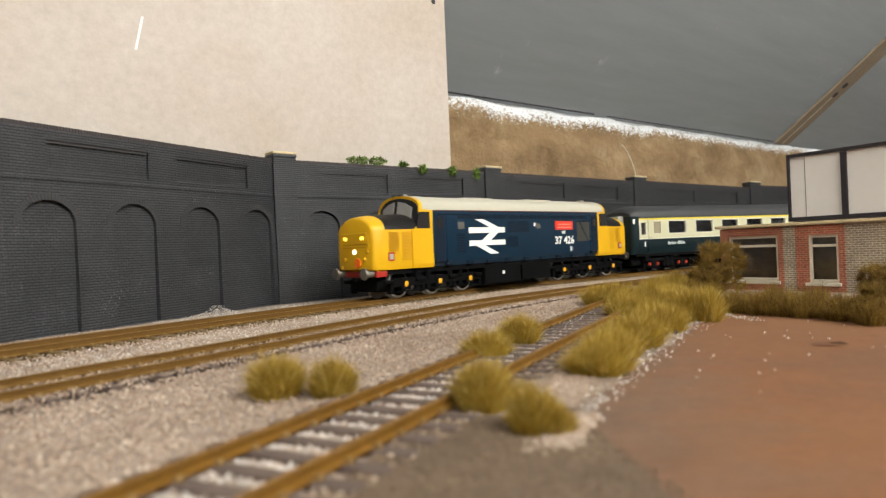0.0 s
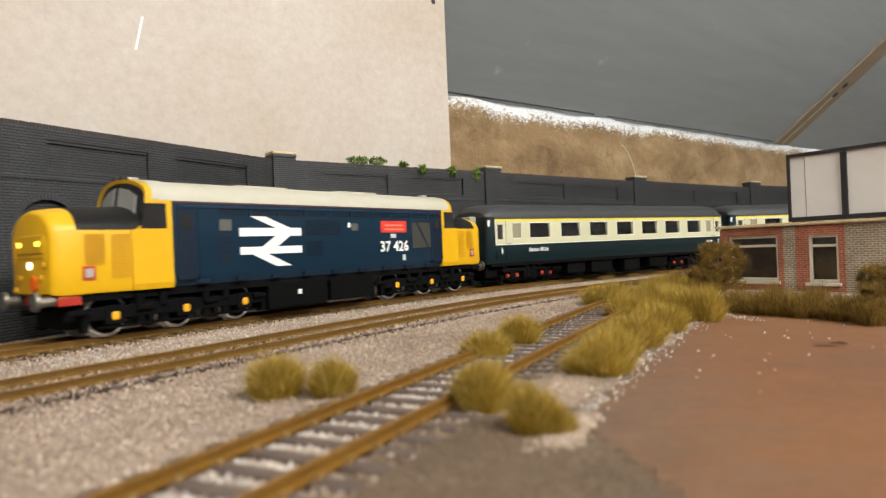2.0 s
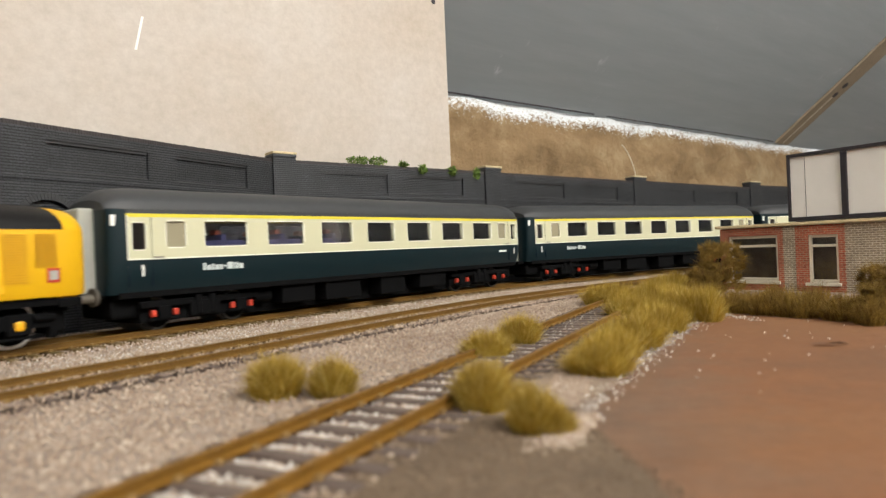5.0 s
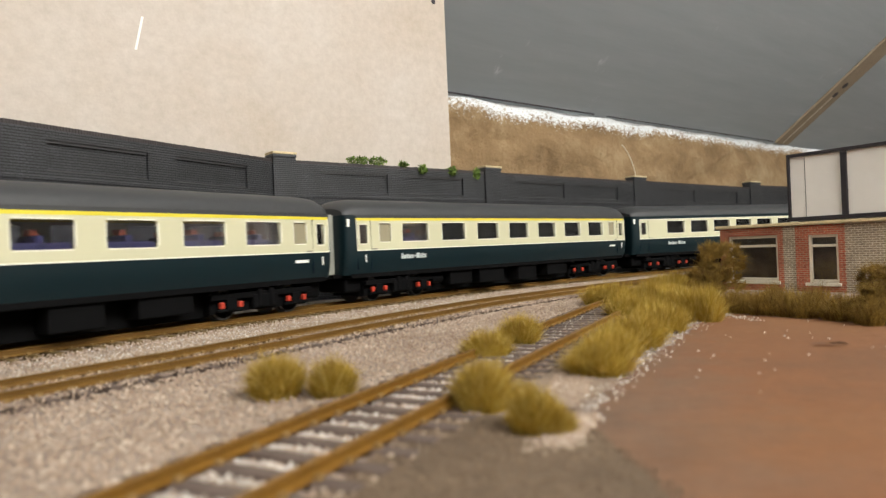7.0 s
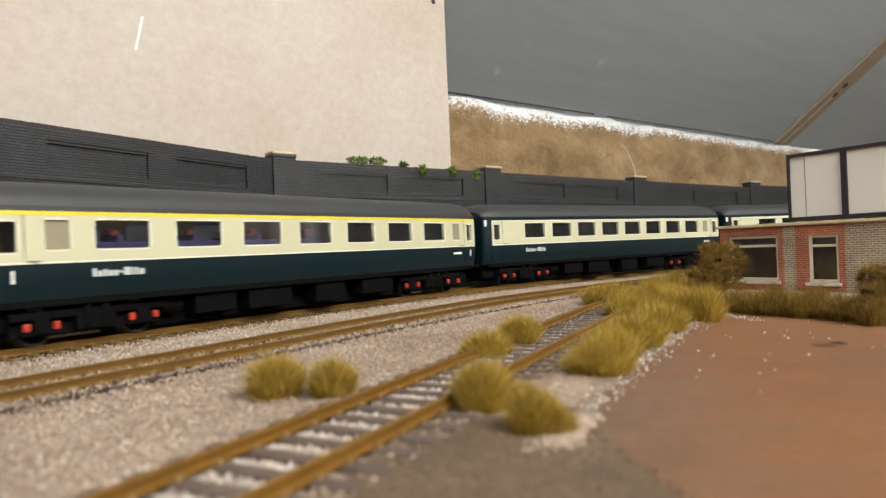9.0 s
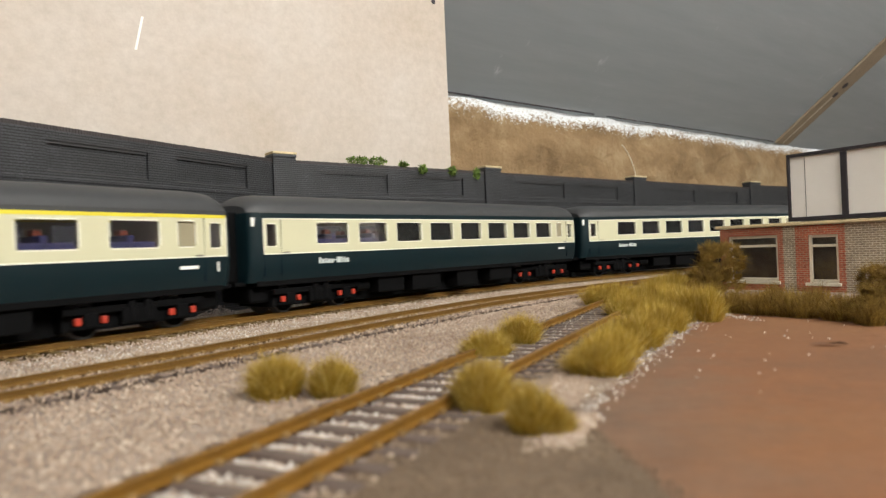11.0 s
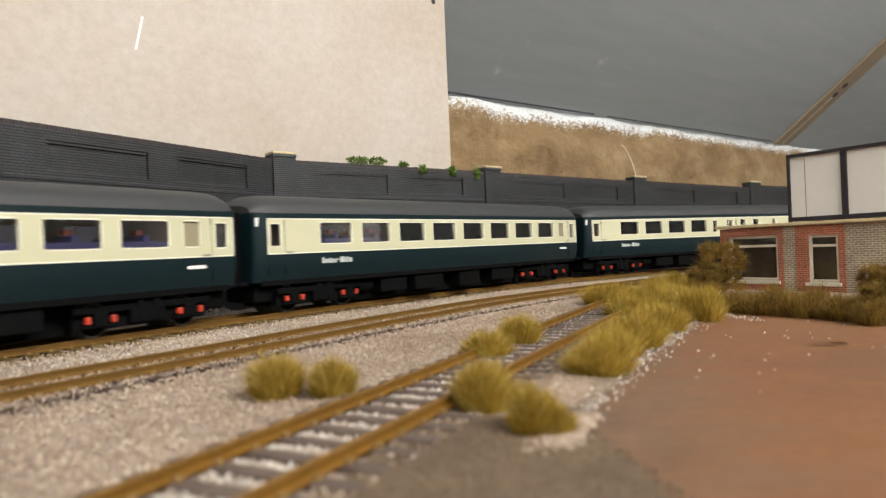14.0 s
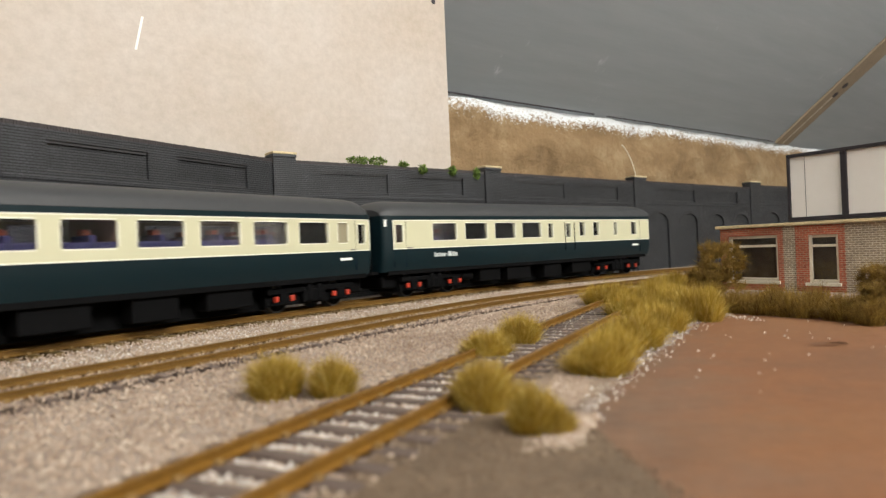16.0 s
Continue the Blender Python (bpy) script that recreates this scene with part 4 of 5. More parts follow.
            for j in range(4):
                bm.faces.new((f[j], f[(j + 1) % 4], g[(j + 1) % 4], g[j]))
        part("emblem", bm, WHITE, v, "white double arrow emblem")
        plate = part("nameplate", boxes(side(-49.7, -30.1, 33.6, 39.4, 0.3), bevel=0.1), RED_PLATE, v, "red nameplate")
        part("plate_bar", boxes(side(-47, -33, 36.8, 37.6, 0.36), side(-47.5, -32.5, 34.8, 35.6, 0.36)), PALE_RED, plate)
        part("crest", boxes(side(-41.5, -37.5, 31.0, 33.0, 0.12), side(-48.5, -46.2, 19.5, 22.5, 0.12), bevel=0.1), MARK_GREY, v)
        part("works_plate", boxes(side(-9.3, -7.7, 36.2, 38.4, 0.12)), WHITE, v)
        at = Matrix.Translation(Vector((-29.3 if e > 0 else -50.9, y + e * 0.12, 24.5)) * MM) @ Euler((radians(90), 0, radians(180) if e > 0 else 0)).to_matrix().to_4x4()
        ob = letters("37 426", 5.0, v, at, WHITE)
        wide = max(p.co.x for p in ob.data.vertices)
        for p in ob.data.vertices:
            p.co.x *= 21.6 * MM / wide
    for e in (1, -1):
        cab_end(v, e)
    # fuel tanks and battery boxes
    part("fuel_tank", boxes((4, 37, -15.5, 15.5, 2.4, 14.6), bevel=1.2), UNDER, v)
    part("battery_box", boxes((-27, 2, -15.2, 15.2, 3.4, 14.6), bevel=0.6), UNDER, v)
    part("data_panel", boxes((19.8, 21.7, 15.4, 15.65, 8.0, 9.9), bevel=0.1), WHITE, v)
    part("solebar", boxes((-112, 112, -15, 15, 12.4, 16.0)), UNDER, v)
    tyres = wheel_mesh(7.5, STEEL)
    for e in (1, -1):
        b = part("bogie", loco_bogie(), UNDER, v, "black bogie frame", at=mpose(75 * e, 0, 0))
        BOGIES.append((b, v, 0, 75.0, e))
        for x in (27, 0, -27):
            wheelset(b, x, 7.5, tyres)
            for y in (16.2, -16.2):
                part("axlebox_cap", boxes((x - 1.6, x + 1.6, min(y, y * 0.9), max(y, y * 0.9), 5.7, 9.1), bevel=0.9), AXLE_YELLOW, b, "yellow axlebox cover")
    reshape(v, 1.005, -1.2, 1.02, 1.035)
    return v


def loco_bogie():
    bm = bmesh.new()
    for y in (-14.4, 14.4):
        e = 1 if y > 0 else -1
        box(bm, -36, 36, y - 1, y + 1, 6.2, 10.6, 0.3)
        for x in (27, 0, -27):
            box(bm, x - 3.6, x + 3.6, y - 1.3, y + 1.5, 4.4, 11.0, 0.5)
        for x in (-18, -9, 9, 18):
            for k in range(4):
                box(bm, x - 2.0 + k * 0.2, x + 2.0 - k * 0.2, y - 0.9, y + 1.3, 3.6 + k * 0.65, 4.1 + k * 0.65)
            cyl(bm, (x, y + e * 0.6, 9.5), (x, y + e * 0.6, 14), 1.6, seg=10)
        box(bm, -33, 33, y - 0.8, y + 0.8, 3.2, 4.0)
        for x in (-37, 37, -13.5, 13.5):
            box(bm, x - 1, x + 1, y - 3, y + 0.8, 2.6, 9.0, 0.2)
            cyl(bm, (x, y + e * 1.4, 9.2), (x + 6, y + e * 1.4, 9.2), 1.1, seg=10)
        for x in (-27, 0, 27):
            cyl(bm, (x - 4.6, y, 13.2), (x - 3.6, y, 13.2), 0.5, seg=6)
    box(bm, -20, 20, -13, 13, 8, 13)
    return bm


def slab(bm, t):
    """Gives a face looking along x the thickness t behind it."""
    g = bmesh.ops.extrude_face_region(bm, geom=list(bm.faces), use_keep_orig=True)["geom"]
    for q in g:
        if isinstance(q, bmesh.types.BMVert):
            q.co.x -= t


def cab_end(v, e):
    """Cab and bonnet at one end; e is +1 at the leading end."""
    HW = 17.6
    flip = (lambda b: b) if e > 0 else (lambda b: [setattr(p, "co", Vector((-p.co.x, -p.co.y, p.co.z))) for p in b.verts] and b)
    n = 14
    arch = lambda x, hw, zc, zt: [(x, hw * math.cos(math.pi * k / n), zc + (zt - zc) * math.sin(math.pi * k / n) ** 0.75) for k in range(n + 1)]
    def full(x, hw, zb, zc, zt):
        return [(x, hw - 0.6, zb), (x, hw, zb + 2)] + arch(x, hw, zc, zt) + [(x, -hw, zb + 2), (x, -hw + 0.6, zb)]
    cab = part("cab", flip(loft([full(80.4, HW + 0.05, 15, 46, 46.6), full(93.2, HW + 0.05, 15, 35.8, 36.2), full(95.5, HW, 15, 35.0, 35.4)])), LOCO_YELLOW, v, "yellow driving cab")
    # arched hood rim over the windscreen
    def rim(x, o):
        outer = [(x, HW + 0.1 + o, 35.6)] + arch(x, HW + 0.1 + o, 45.9, 54.1 + o)[0:] + [(x, -HW - 0.1 - o, 35.6)]
        return outer
    bm = bmesh.new()
    a0 = [bm.verts.new(p) for p in rim(80.4, 0.0)]
    a1 = [bm.verts.new((p[0] - max(0, (p[2] - 46)) * 0.18 + (46 - min(46, p[2])) * 0.12 - (p[1] / HW) ** 2 * 2.2, p[1], p[2])) for p in rim(92.6, 0.0)]
    a2 = [bm.verts.new((p.co.x - 0.3, p.co.y * 0.93, p.co.z - (1.3 if p.co.z > 36 else 0))) for p in a1]
    for r0, r1 in ((a0, a1), (a1, a2)):
        for i in range(len(r0) - 1):
            bm.faces.new((r0[i], r0[i + 1], r1[i + 1], r1[i]))
    part("cab_hood", flip(bm), LOCO_YELLOW, v, smooth=True)
    # grey roof laps over the hood up to the rim
    sec = lambda x, d: arch(x, HW + 0.25, 46.0, 54.3 - d)
    edge = [(x - (z - 46) * 0.18 - (y / HW) ** 2 * 2.2, y, z) for x, y, z in sec(90.2, 0.0)]
    part("cab_roof", flip(loft([sec(80.0, 0), edge], caps=False, closed=False)), LOCO_ROOF, v, smooth=True)
    for y in (-2.6, 2.6):
        part("horn", flip(boxes((88.6, 91.4, y - 0.8, y + 0.8, 53.9, 55.3), bevel=0.3)), BLACK, v)
    # raked windscreen behind the rim
    bm = bmesh.new()
    pts = [(0, HW * 0.96, 35.8)] + arch(0, HW * 0.96, 45.6, 53.4) + [(0, -HW * 0.96, 35.8)]
    f = [bm.verts.new((92.0 - max(0, z - 46) * 0.18 + (46 - min(46, z)) * 0.12 - (y / HW) ** 2 * 2.2, y, z)) for _, y, z in pts]
    bm.faces.new(f)
    slab(bm, 0.6)
    ws = part("windscreen", flip(bm), SCREEN, v, "smoked windscreen surround")
    for y0, y1 in ((1.5, 12.4), (-12.4, -1.5)):
        zt = lambda y: 51.2 - (abs(y) / 13) ** 2 * 4.2
        lo = lambda y: 44.8 - (abs(y) / 13) ** 2 * 4.4
        pl = [(y0, lo(y0)), (y1, lo(y1)), (y1, zt(y1)), ((y0 + y1) / 2, zt((y0 + y1) / 2)), (y0, zt(y0))]
        bm = bmesh.new()
        f = [bm.verts.new((92.3 - max(0, z - 46) * 0.18 + (46 - min(46, z)) * 0.12 - (y / HW) ** 2 * 2.2, y, z)) for y, z in pl]
        bm.faces.new(f)
        slab(bm, 0.5)
        part("pane", flip(bm), PANE_REFLECTION, ws)
    for s in (1, -1):
        y = s * (HW + 0.05)
        lo, hi = min(y - s * 0.5, y + s * 0.12), max(y - s * 0.5, y + s * 0.12)
        bm = bmesh.new()
        a = [(82.7, 35.8), (92.3, 35.8), (90.5, 44.6), (82.7, 44.6)]
        f = [bm.verts.new((x, hi, z)) for x, z in a]
        g = [bm.verts.new((x, lo, z)) for x, z in a]
        bm.faces.new(f), bm.faces.new(g)
        for j in range(4):
            bm.faces.new((f[j], f[(j + 1) % 4], g[(j + 1) % 4], g[j]))
        part("cab_side_window", flip(bm), SCREEN, v, "dark cab side window")
        for x0, x1, z0, z1 in ((104.7, 111.0, 24.3, 34.4), (95.8, 102.3, 19.6, 34.4)):
            k = 20
            yy = s * 16.95
            l2, h2 = min(yy - s * 0.5, yy + s * 0.2), max(yy - s * 0.5, yy + s * 0.2)
            rows = [(x0, x1, l2, h2, z0 + i * (z1 - z0) / k, z0 + (i + 0.55) * (z1 - z0) / k) for i in range(k)]
            part("bonnet_grille", flip(boxes(*rows)), GRILLE_YELLOW, v, "yellow louvred bonnet grille")
        yy = s * 16.9
        part("data_panel", flip(boxes((107.9, 111.9, min(yy - s * .4, yy + s * .25), max(yy - s * .4, yy + s * .25), 19.4, 23.8))), AXLE_RED, v)
        part("data_sheet", flip(boxes((108.6, 111.2, min(yy - s * .4, yy + s * .32), max(yy - s * .4, yy + s * .32), 20.2, 23.0))), GANGWAY, v)
    # bonnet: sides yellow, top matt black, rounded yellow front
    def bonnet(x, hw, zs, zt, zb=15.0):
        return [(x, hw - 0.6, zb), (x, hw, zb + 2)] + [(x, hw * math.cos(math.pi * k / n), zs + (zt - zs) * math.sin(math.pi * k / n) ** 1.1) for k in range(n + 1)] + [(x, -hw, zb + 2), (x, -hw + 0.6, zb)]
    prof = [(91.0, 16.9, 35.4, 44.4, 15.0), (112.0, 16.8, 35.4, 43.5, 15.0), (114.6, 16.7, 35.3, 43.3, 15.0), (117.2, 16.4, 35.1, 43.0, 15.0), (119.4, 15.9, 34.8, 42.6, 15.1), (120.6, 15.0, 34.4, 41.9, 15.3), (121.0, 14.2, 34.0, 41.0, 15.6)]
    part("bonnet", flip(loft([bonnet(*r) for r in prof])), LOCO_YELLOW, v, "yellow bonnet", smooth=True)
    top = lambda x, hw, zs, zt: [(x, (hw + 0.12) * math.cos(math.pi * k / n), zs + 0.12 + (zt - zs) * math.sin(math.pi * k / n) ** 1.1) for k in range(n + 1)]
    part("bonnet_top", flip(loft([top(*r[:4]) for r in prof[:2]] + [top(113.4, 16.65, 35.3, 43.1)], closed=False, caps=False)), NOSE_BLACK, v, "matt black anti-glare panel", smooth=True)
    hb = part("headcode_panel", flip(boxes((118.6, 121.4, -11.0, 11.0, 28.2, 34.4), bevel=0.5)), LOCO_YELLOW, v)
    for y in (7.4, -7.4):
        part("marker_light", flip(boxes((121.2, 121.8, y - 1.3, y + 1.3, 30.7, 32.3), bevel=0.3)), LAMP_AMBER if e > 0 else GREY_STEEL, hb, "lit amber marker light" if e > 0 else "")
    part("grab_rail", flip(boxes((119.6, 121.2, -10.5, 10.5, 26.6, 27.2))), GRILLE_YELLOW, v)
    part("headlight", flip(cyl(bmesh.new(), (120.2, 0, 24.6), (121.6, 0, 24.6), 1.3, 1.15)), LAMP_WHITE if e > 0 else GREY_STEEL, v, "lit white headlight" if e > 0 else "")
    part("lamp_bracket", flip(cyl(bmesh.new(), (119.6, 3.0, 18.8), (121.8, 3.0, 18.8), 2.7, 2.7, 6)), ORANGE, v, "orange bracket")
    for y in (12.6, -12.6):
        part("hose_socket", flip(boxes((115.6, 118.6, y - 2.0, y + 2.0, 17.6, 21.6), bevel=0.4)), GRILLE_YELLOW, v)
        part("lamp_iron", flip(boxes((117.4, 119.0, y * 0.82 - 1.2, y * 0.82 + 1.2, 35.5, 37.5), bevel=0.2)), WHITE, v)
    for y0, z0 in ((-8.5, 20.6), (8.5, 20.6), (-12.0, 16.6), (11.0, 24.6)):
        bm = cyl(bmesh.new(), (120.2, y0, z0), (121.7, y0, z0), 1.25, 1.1, 14)
        cyl(bm, (121.6, y0, z0), (121.9, y0, z0), 0.6, 0.5, 10)
        part("jumper_socket", flip(bm), GRILLE_YELLOW, v)
    for y0 in (-12.2, 12.2):
        part("handrail", flip(boxes((120.6, 121.3, y0 - 0.2, y0 + 0.2, 26.0, 33.5))), LOCO_YELLOW, v)
    part("lower_apron", flip(boxes((108, 118.4, -15.0, 15.0, 14.0, 17.0), bevel=0.6)), LOCO_YELLOW, v)
    beam = part("buffer_beam", flip(boxes((112, 119.2, -15.8, 15.8, 11.5, 14.4), bevel=0.3)), BEAM_RED if e > 0 else UNDER, v, "red buffer beam" if e > 0 else "black rear buffer beam")
    for y in (12.6, -12.6):
        bm = cyl(bmesh.new(), (119.0, y, 13.4), (124.4, y, 13.0), 1.7, 1.5, 16)
        cyl(bm, (124.2, y, 13.4), (125.4, y, 13.4), 3.1, 2.9, 28)
        part("buffer", flip(bm), GREY_STEEL, beam, "round steel buffer")
    part("coupling", flip(boxes((114, 122.5, -1.4, 1.4, 9.4, 11.2), bevel=0.3)), UNDER, v)
    part("snow_plough", flip(boxes((109, 116, -11.5, 11.5, 3.6, 11.2), bevel=0.8)), UNDER, v)


def coach_y(z):
    """Half width of the coach side at height z."""
    if z < 24:
        return 18.3 - 2.2 * ((24 - z) / 10.5) ** 2
    return 18.3 - 0.35 * ((z - 24) / 17.5) ** 2


def pane_ring(bm, s, X0, X1, Z0, Z1, x0, x1, z0, z1, r):
    """A cell of the side with a round-cornered window hole in it."""
    def corner(x, z, X, Zz, sx, sz):
        return [((x - sx * r, z), (x - sx * r, Zz)), ((x - sx * 0.3 * r, z - sz * 0.3 * r), (X, Zz)), ((x, z - sz * r), (X, z - sz * r))]
    c = corner(x1, z1, X1, Z1, 1, 1) + corner(x1, z0, X1, Z0, 1, -1)[::-1] + corner(x0, z0, X0, Z0, -1, -1) + corner(x0, z1, X0, Z1, -1, 1)[::-1]
    inner = [bm.verts.new((x, s * coach_y(z), z)) for (x, z), _ in c]
    outer = [bm.verts.new((x, s * coach_y(z), z)) for _, (x, z) in c]
    back = [bm.verts.new((x, s * (coach_y(z) - 0.9), z)) for (x, z), _ in c]
    for i in range(len(c)):
        j = (i + 1) % len(c)
        bm.faces.new((inner[i], inner[j], outer[j], outer[i]))
        bm.faces.new((inner[i], inner[j], back[j], back[i]))


def coach(kind, number):
    first = kind == "first"
    label = {"first": "blue and cream model first class coach with yellow stripe", "second": "blue and cream model second class coach", "brake": "blue and cream model brake coach with guard doors"}[kind]
    v = thing("passenger_coach", Matrix.Identity(4), label, "railway coach", "coaches of the train")
    VEHICLES.append((v, number, 93.0))
    XF, XR = 123.4, -127.3 if kind != "brake" else -129.8
    ztop = 40.6 if first else 39.9
    # windows: x of front edge, x of rear edge, frosted or clear, bottom, top
    zb, zt = 29.0, 38.2
    if first:
        wins = [(93.8 - 28.85 * k, 75.0 - 28.85 * k, 0) for k in range(7)] + [(109.1, 101.5, 1), (-105.4, -113.2, 1), (121.6, 116.6, 2), (-119.6, -125.0, 2)]
    elif kind == "second":
        wins = [(95.6 - 25.1 * k, 77.2 - 25.1 * k, 0) for k in range(8)] + [(-104.6, -111.6, 1), (121.8, 116.7, 2), (-118.8, -124.4, 2)]
    else:
        wins = [(95.6 - 25.1 * k, 77.2 - 25.1 * k, 0) for k in range(4)] + [(-5.4, -10.6, 2), (-24.8, -29.8, 2), (-39.6, -46.1, 0), (-55.8, -63.2, 0), (-81.5, -86.0, 0), (-104.8, -112.4, 0), (121.6, 116.6, 2)]
    wins.sort(reverse=True)
    for s in (1, -1):
        bm = bmesh.new()
        ws = sorted((b, a, t) for a, b, t in wins)
        cuts = [XR] + [(ws[i][1] + ws[i + 1][0]) / 2 for i in range(len(ws) - 1)] + [XF]
        for i, (x0, x1, t) in enumerate(ws):
            pane_ring(bm, s, cuts[i], cuts[i + 1], 25.2, ztop, x0, x1, zb - (0.6 if t == 2 else 0), zt - (0.6 if t == 2 else 0), 1.0)
        bmesh.ops.remove_doubles(bm, verts=bm.verts, dist=0.01)
        part("cream_side", bm, COACH_CREAM, v, "cream upper side panel", smooth=False)
        for i, (x0, x1, t) in enumerate(ws):
            y = s * (coach_y(33) - 0.75)
            bm = boxes((x0 - 0.3, x1 + 0.3, min(y, y - s * 0.3), max(y, y - s * 0.3), zb - 1, zt + 0.4))
            w, y1 = 0.34, coach_y(33) * s
            lo, hi = min(y1 - s * 0.5, y1 + s * 0.1), max(y1 - s * 0.5, y1 + s * 0.1)
            b0, t0 = zb - (0.6 if t == 2 else 0), zt - (0.6 if t == 2 else 0)
            rim = boxes((x0 + 0.7, x1 - 0.7, lo, hi, b0 - w, b0 + 0.05), (x0 + 0.7, x1 - 0.7, lo, hi, t0 - 0.05, t0 + w), (x0 - w, x0 + 0.05, lo, hi, b0 + 0.7, t0 - 0.7), (x1 - 0.05, x1 + w, lo, hi, b0 + 0.7, t0 - 0.7))
            part("window_frame", rim, LINING, v, "thin pale window frame")
            g = part("window", bm, FROST if t == 1 else GLASS, v, "frosted pane" if t == 1 else "")
            if t != 1:
                g.visible_shadow = False
        ya, yb = s * coach_y(25.2), s * coach_y(ztop)
        bm = boxes((XR, XF, min(ya - s * .4, ya + s * .1), max(ya - s * .4, ya + s * .1), 25.0, 25.45), (XR, XR + 0.4, min(ya - s * .4, ya + s * .1), max(ya - s * .4, ya + s * .1), 25.5, ztop - 0.6), (XF - 0.4, XF, min(ya - s * .4, ya + s * .1), max(ya - s * .4, ya + s * .1), 25.5, ztop - 0.6))
        if not first:
            box(bm, XR, XF, min(yb - s * .4, yb + s * .1), max(yb - s * .4, yb + s * .1), ztop - 0.4, ztop + 0.05)
        part("lining", bm, LINING, v, "thin white lining round the cream panel")
        if first:
            y = s * coach_y(40)
            part("yellow_stripe", boxes((XR, XF, min(y - s * .4, y + s * .1), max(y - s * .4, y + s * .1), 39.5, 40.7)), COACH_YELLOW, v, "yellow first class stripe")
    # lower body, cantrail and ends
    def skin(x0, x1, zs, inset=0.0):
        bm = bmesh.new()
        for s in (1, -1):
            cols = [[bm.verts.new((x, s * (coach_y(z) - inset), z)) for z in zs] for x in (x0, x1)]
            for i in range(len(zs) - 1):
                bm.faces.new((cols[0][i], cols[0][i + 1], cols[1][i + 1], cols[1][i]))
        return bm
    part("lower_side", skin(XR, XF, [13.6, 15, 17, 19, 21, 23, 25.2]), COACH_BLUE, v, "dark blue lower side", smooth=True)
    part("cantrail", skin(XR, XF, [ztop, 41.4, 42.3]), COACH_BLUE if not first else COACH_ROOF, v)
    for x0, x1, e in ((XF, 129.6, 1), (XR, -129.8 if kind != "brake" else -131.4, -1)):
        secs = []
        for k in range(5):
            f = k / 4
            x = x0 + (x1 - x0) * math.sin(f * math.pi / 2)
            sc = 1.0 - (0.16 if kind != "brake" or e > 0 else 0.03) * (1 - math.cos(f * math.pi / 2))
            secs.append([(x, coach_y(z) * sc, z) for z in (13.6, 17, 21, 25, 32, 38, 42.3)] + [(x, -coach_y(z) * sc, z) for z in (42.3, 38, 32, 25, 21, 17, 13.6)])
        part("coach_end", loft(secs), COACH_BLUE, v, "dark blue rounded end", smooth=True)
        if not (kind == "brake" and e < 0):
            xo = 129.4 * e
            g0, g1 = sorted((xo, xo + (5.4 if e > 0 else 4.2) * e))
            part("gangway", boxes((g0, g1, -7.6, 7.6, 14, 43), bevel=0.8), GANGWAY if kind == "first" and e > 0 else UNDER, v, "folding gangway")
        yb = boxes((min(128.5 * e, 134 * e), max(128.5 * e, 134 * e), 10.4, 12.2, 12.4, 14.2), (min(128.5 * e, 134 * e), max(128.5 * e, 134 * e), -12.2, -10.4, 12.4, 14.2), bevel=0.3)
        part("buffer", yb, UNDER, v)
        part("end_panel", boxes((min(126.4 * e, 128.3 * e), max(126.4 * e, 128.3 * e), 16.2, 17.5, 36.6, 40.2)), WHITE, v, "small white end notice")
    # roof with rounded ends
    def rsec(x, k, drop):
        n = 14
        return [(x, 18.05 * k * math.cos(math.pi * i / n), 42.1 + (8.7 - drop) * math.sin(math.pi * i / n) ** 0.85) for i in range(n + 1)]
    xr = -129.6 if kind != "brake" else -131.3
    secs = [rsec(129.6, 0.86, 4.8), rsec(127.6, 0.95, 2.4), rsec(124.0, 1.0, 0.7), rsec(118, 1.0, 0), rsec(0, 1.0, 0), rsec(xr + 11.6, 1.0, 0), rsec(xr + 5.6, 1.0, 0.4 if kind != "brake" else 0.1), rsec(xr + 2, 0.95, 2.4) if kind != "brake" else rsec(xr + 2, 0.99, 0.4), rsec(xr, 0.86, 4.8) if kind != "brake" else rsec(xr, 0.97, 0.9)]
    part("roof", loft(secs), COACH_ROOF, v, "dark grey roof", smooth=True)
    for x in (-100, -66, 66, 100):
        part("roof_vent", boxes((x - 2, x + 2, -1.4, 1.4, 50.2, 51.2), bevel=0.3), COACH_ROOF, v)
    # inside: floor, ceiling, seats
    part("interior_floor", boxes((XR + 1, XF - 1, -17, 17, 22.5, 23.5)), INTERIOR, v)
    part("interior_ceiling", boxes((XR + 1, XF - 1, -16.6, 16.6, 40.9, 41.6)), INTERIOR, v)
    part("partition", boxes(*[(x - 0.4, x + 0.4, -16.8, 16.8, 23.5, 41) for x in (112, 99, -102, -115)] + [(x - 0.3, x + 0.3, -16.8, 16.8, 23.5, 41) for x in (((12,) if first else (0,)))]), INTERIOR, v)
    seat = mesh_of("seat", boxes((-1.2, 1.2, -6.2, 6.2, 23.5, 33.4), (-9.4, 9.4, -6.2, 6.2, 23.5, 31.2), bevel=0.5), SEAT_BLUE)
    head = mesh_of("seat", boxes((-1.4, 1.4, -2.2, 2.2, 33.4, 35.4), bevel=0.4), SEAT_RED)
    pitch = 28.85 if first else 25.1
    for k in range(7 if first else (8 if kind == "second" else 4)):
        for y in (10, -10):
            s0 = part("seat", seat, None, v, "blue seat", at=mpose(84.4 - pitch * k, y, 0))
            part("headrest", head, None, s0)
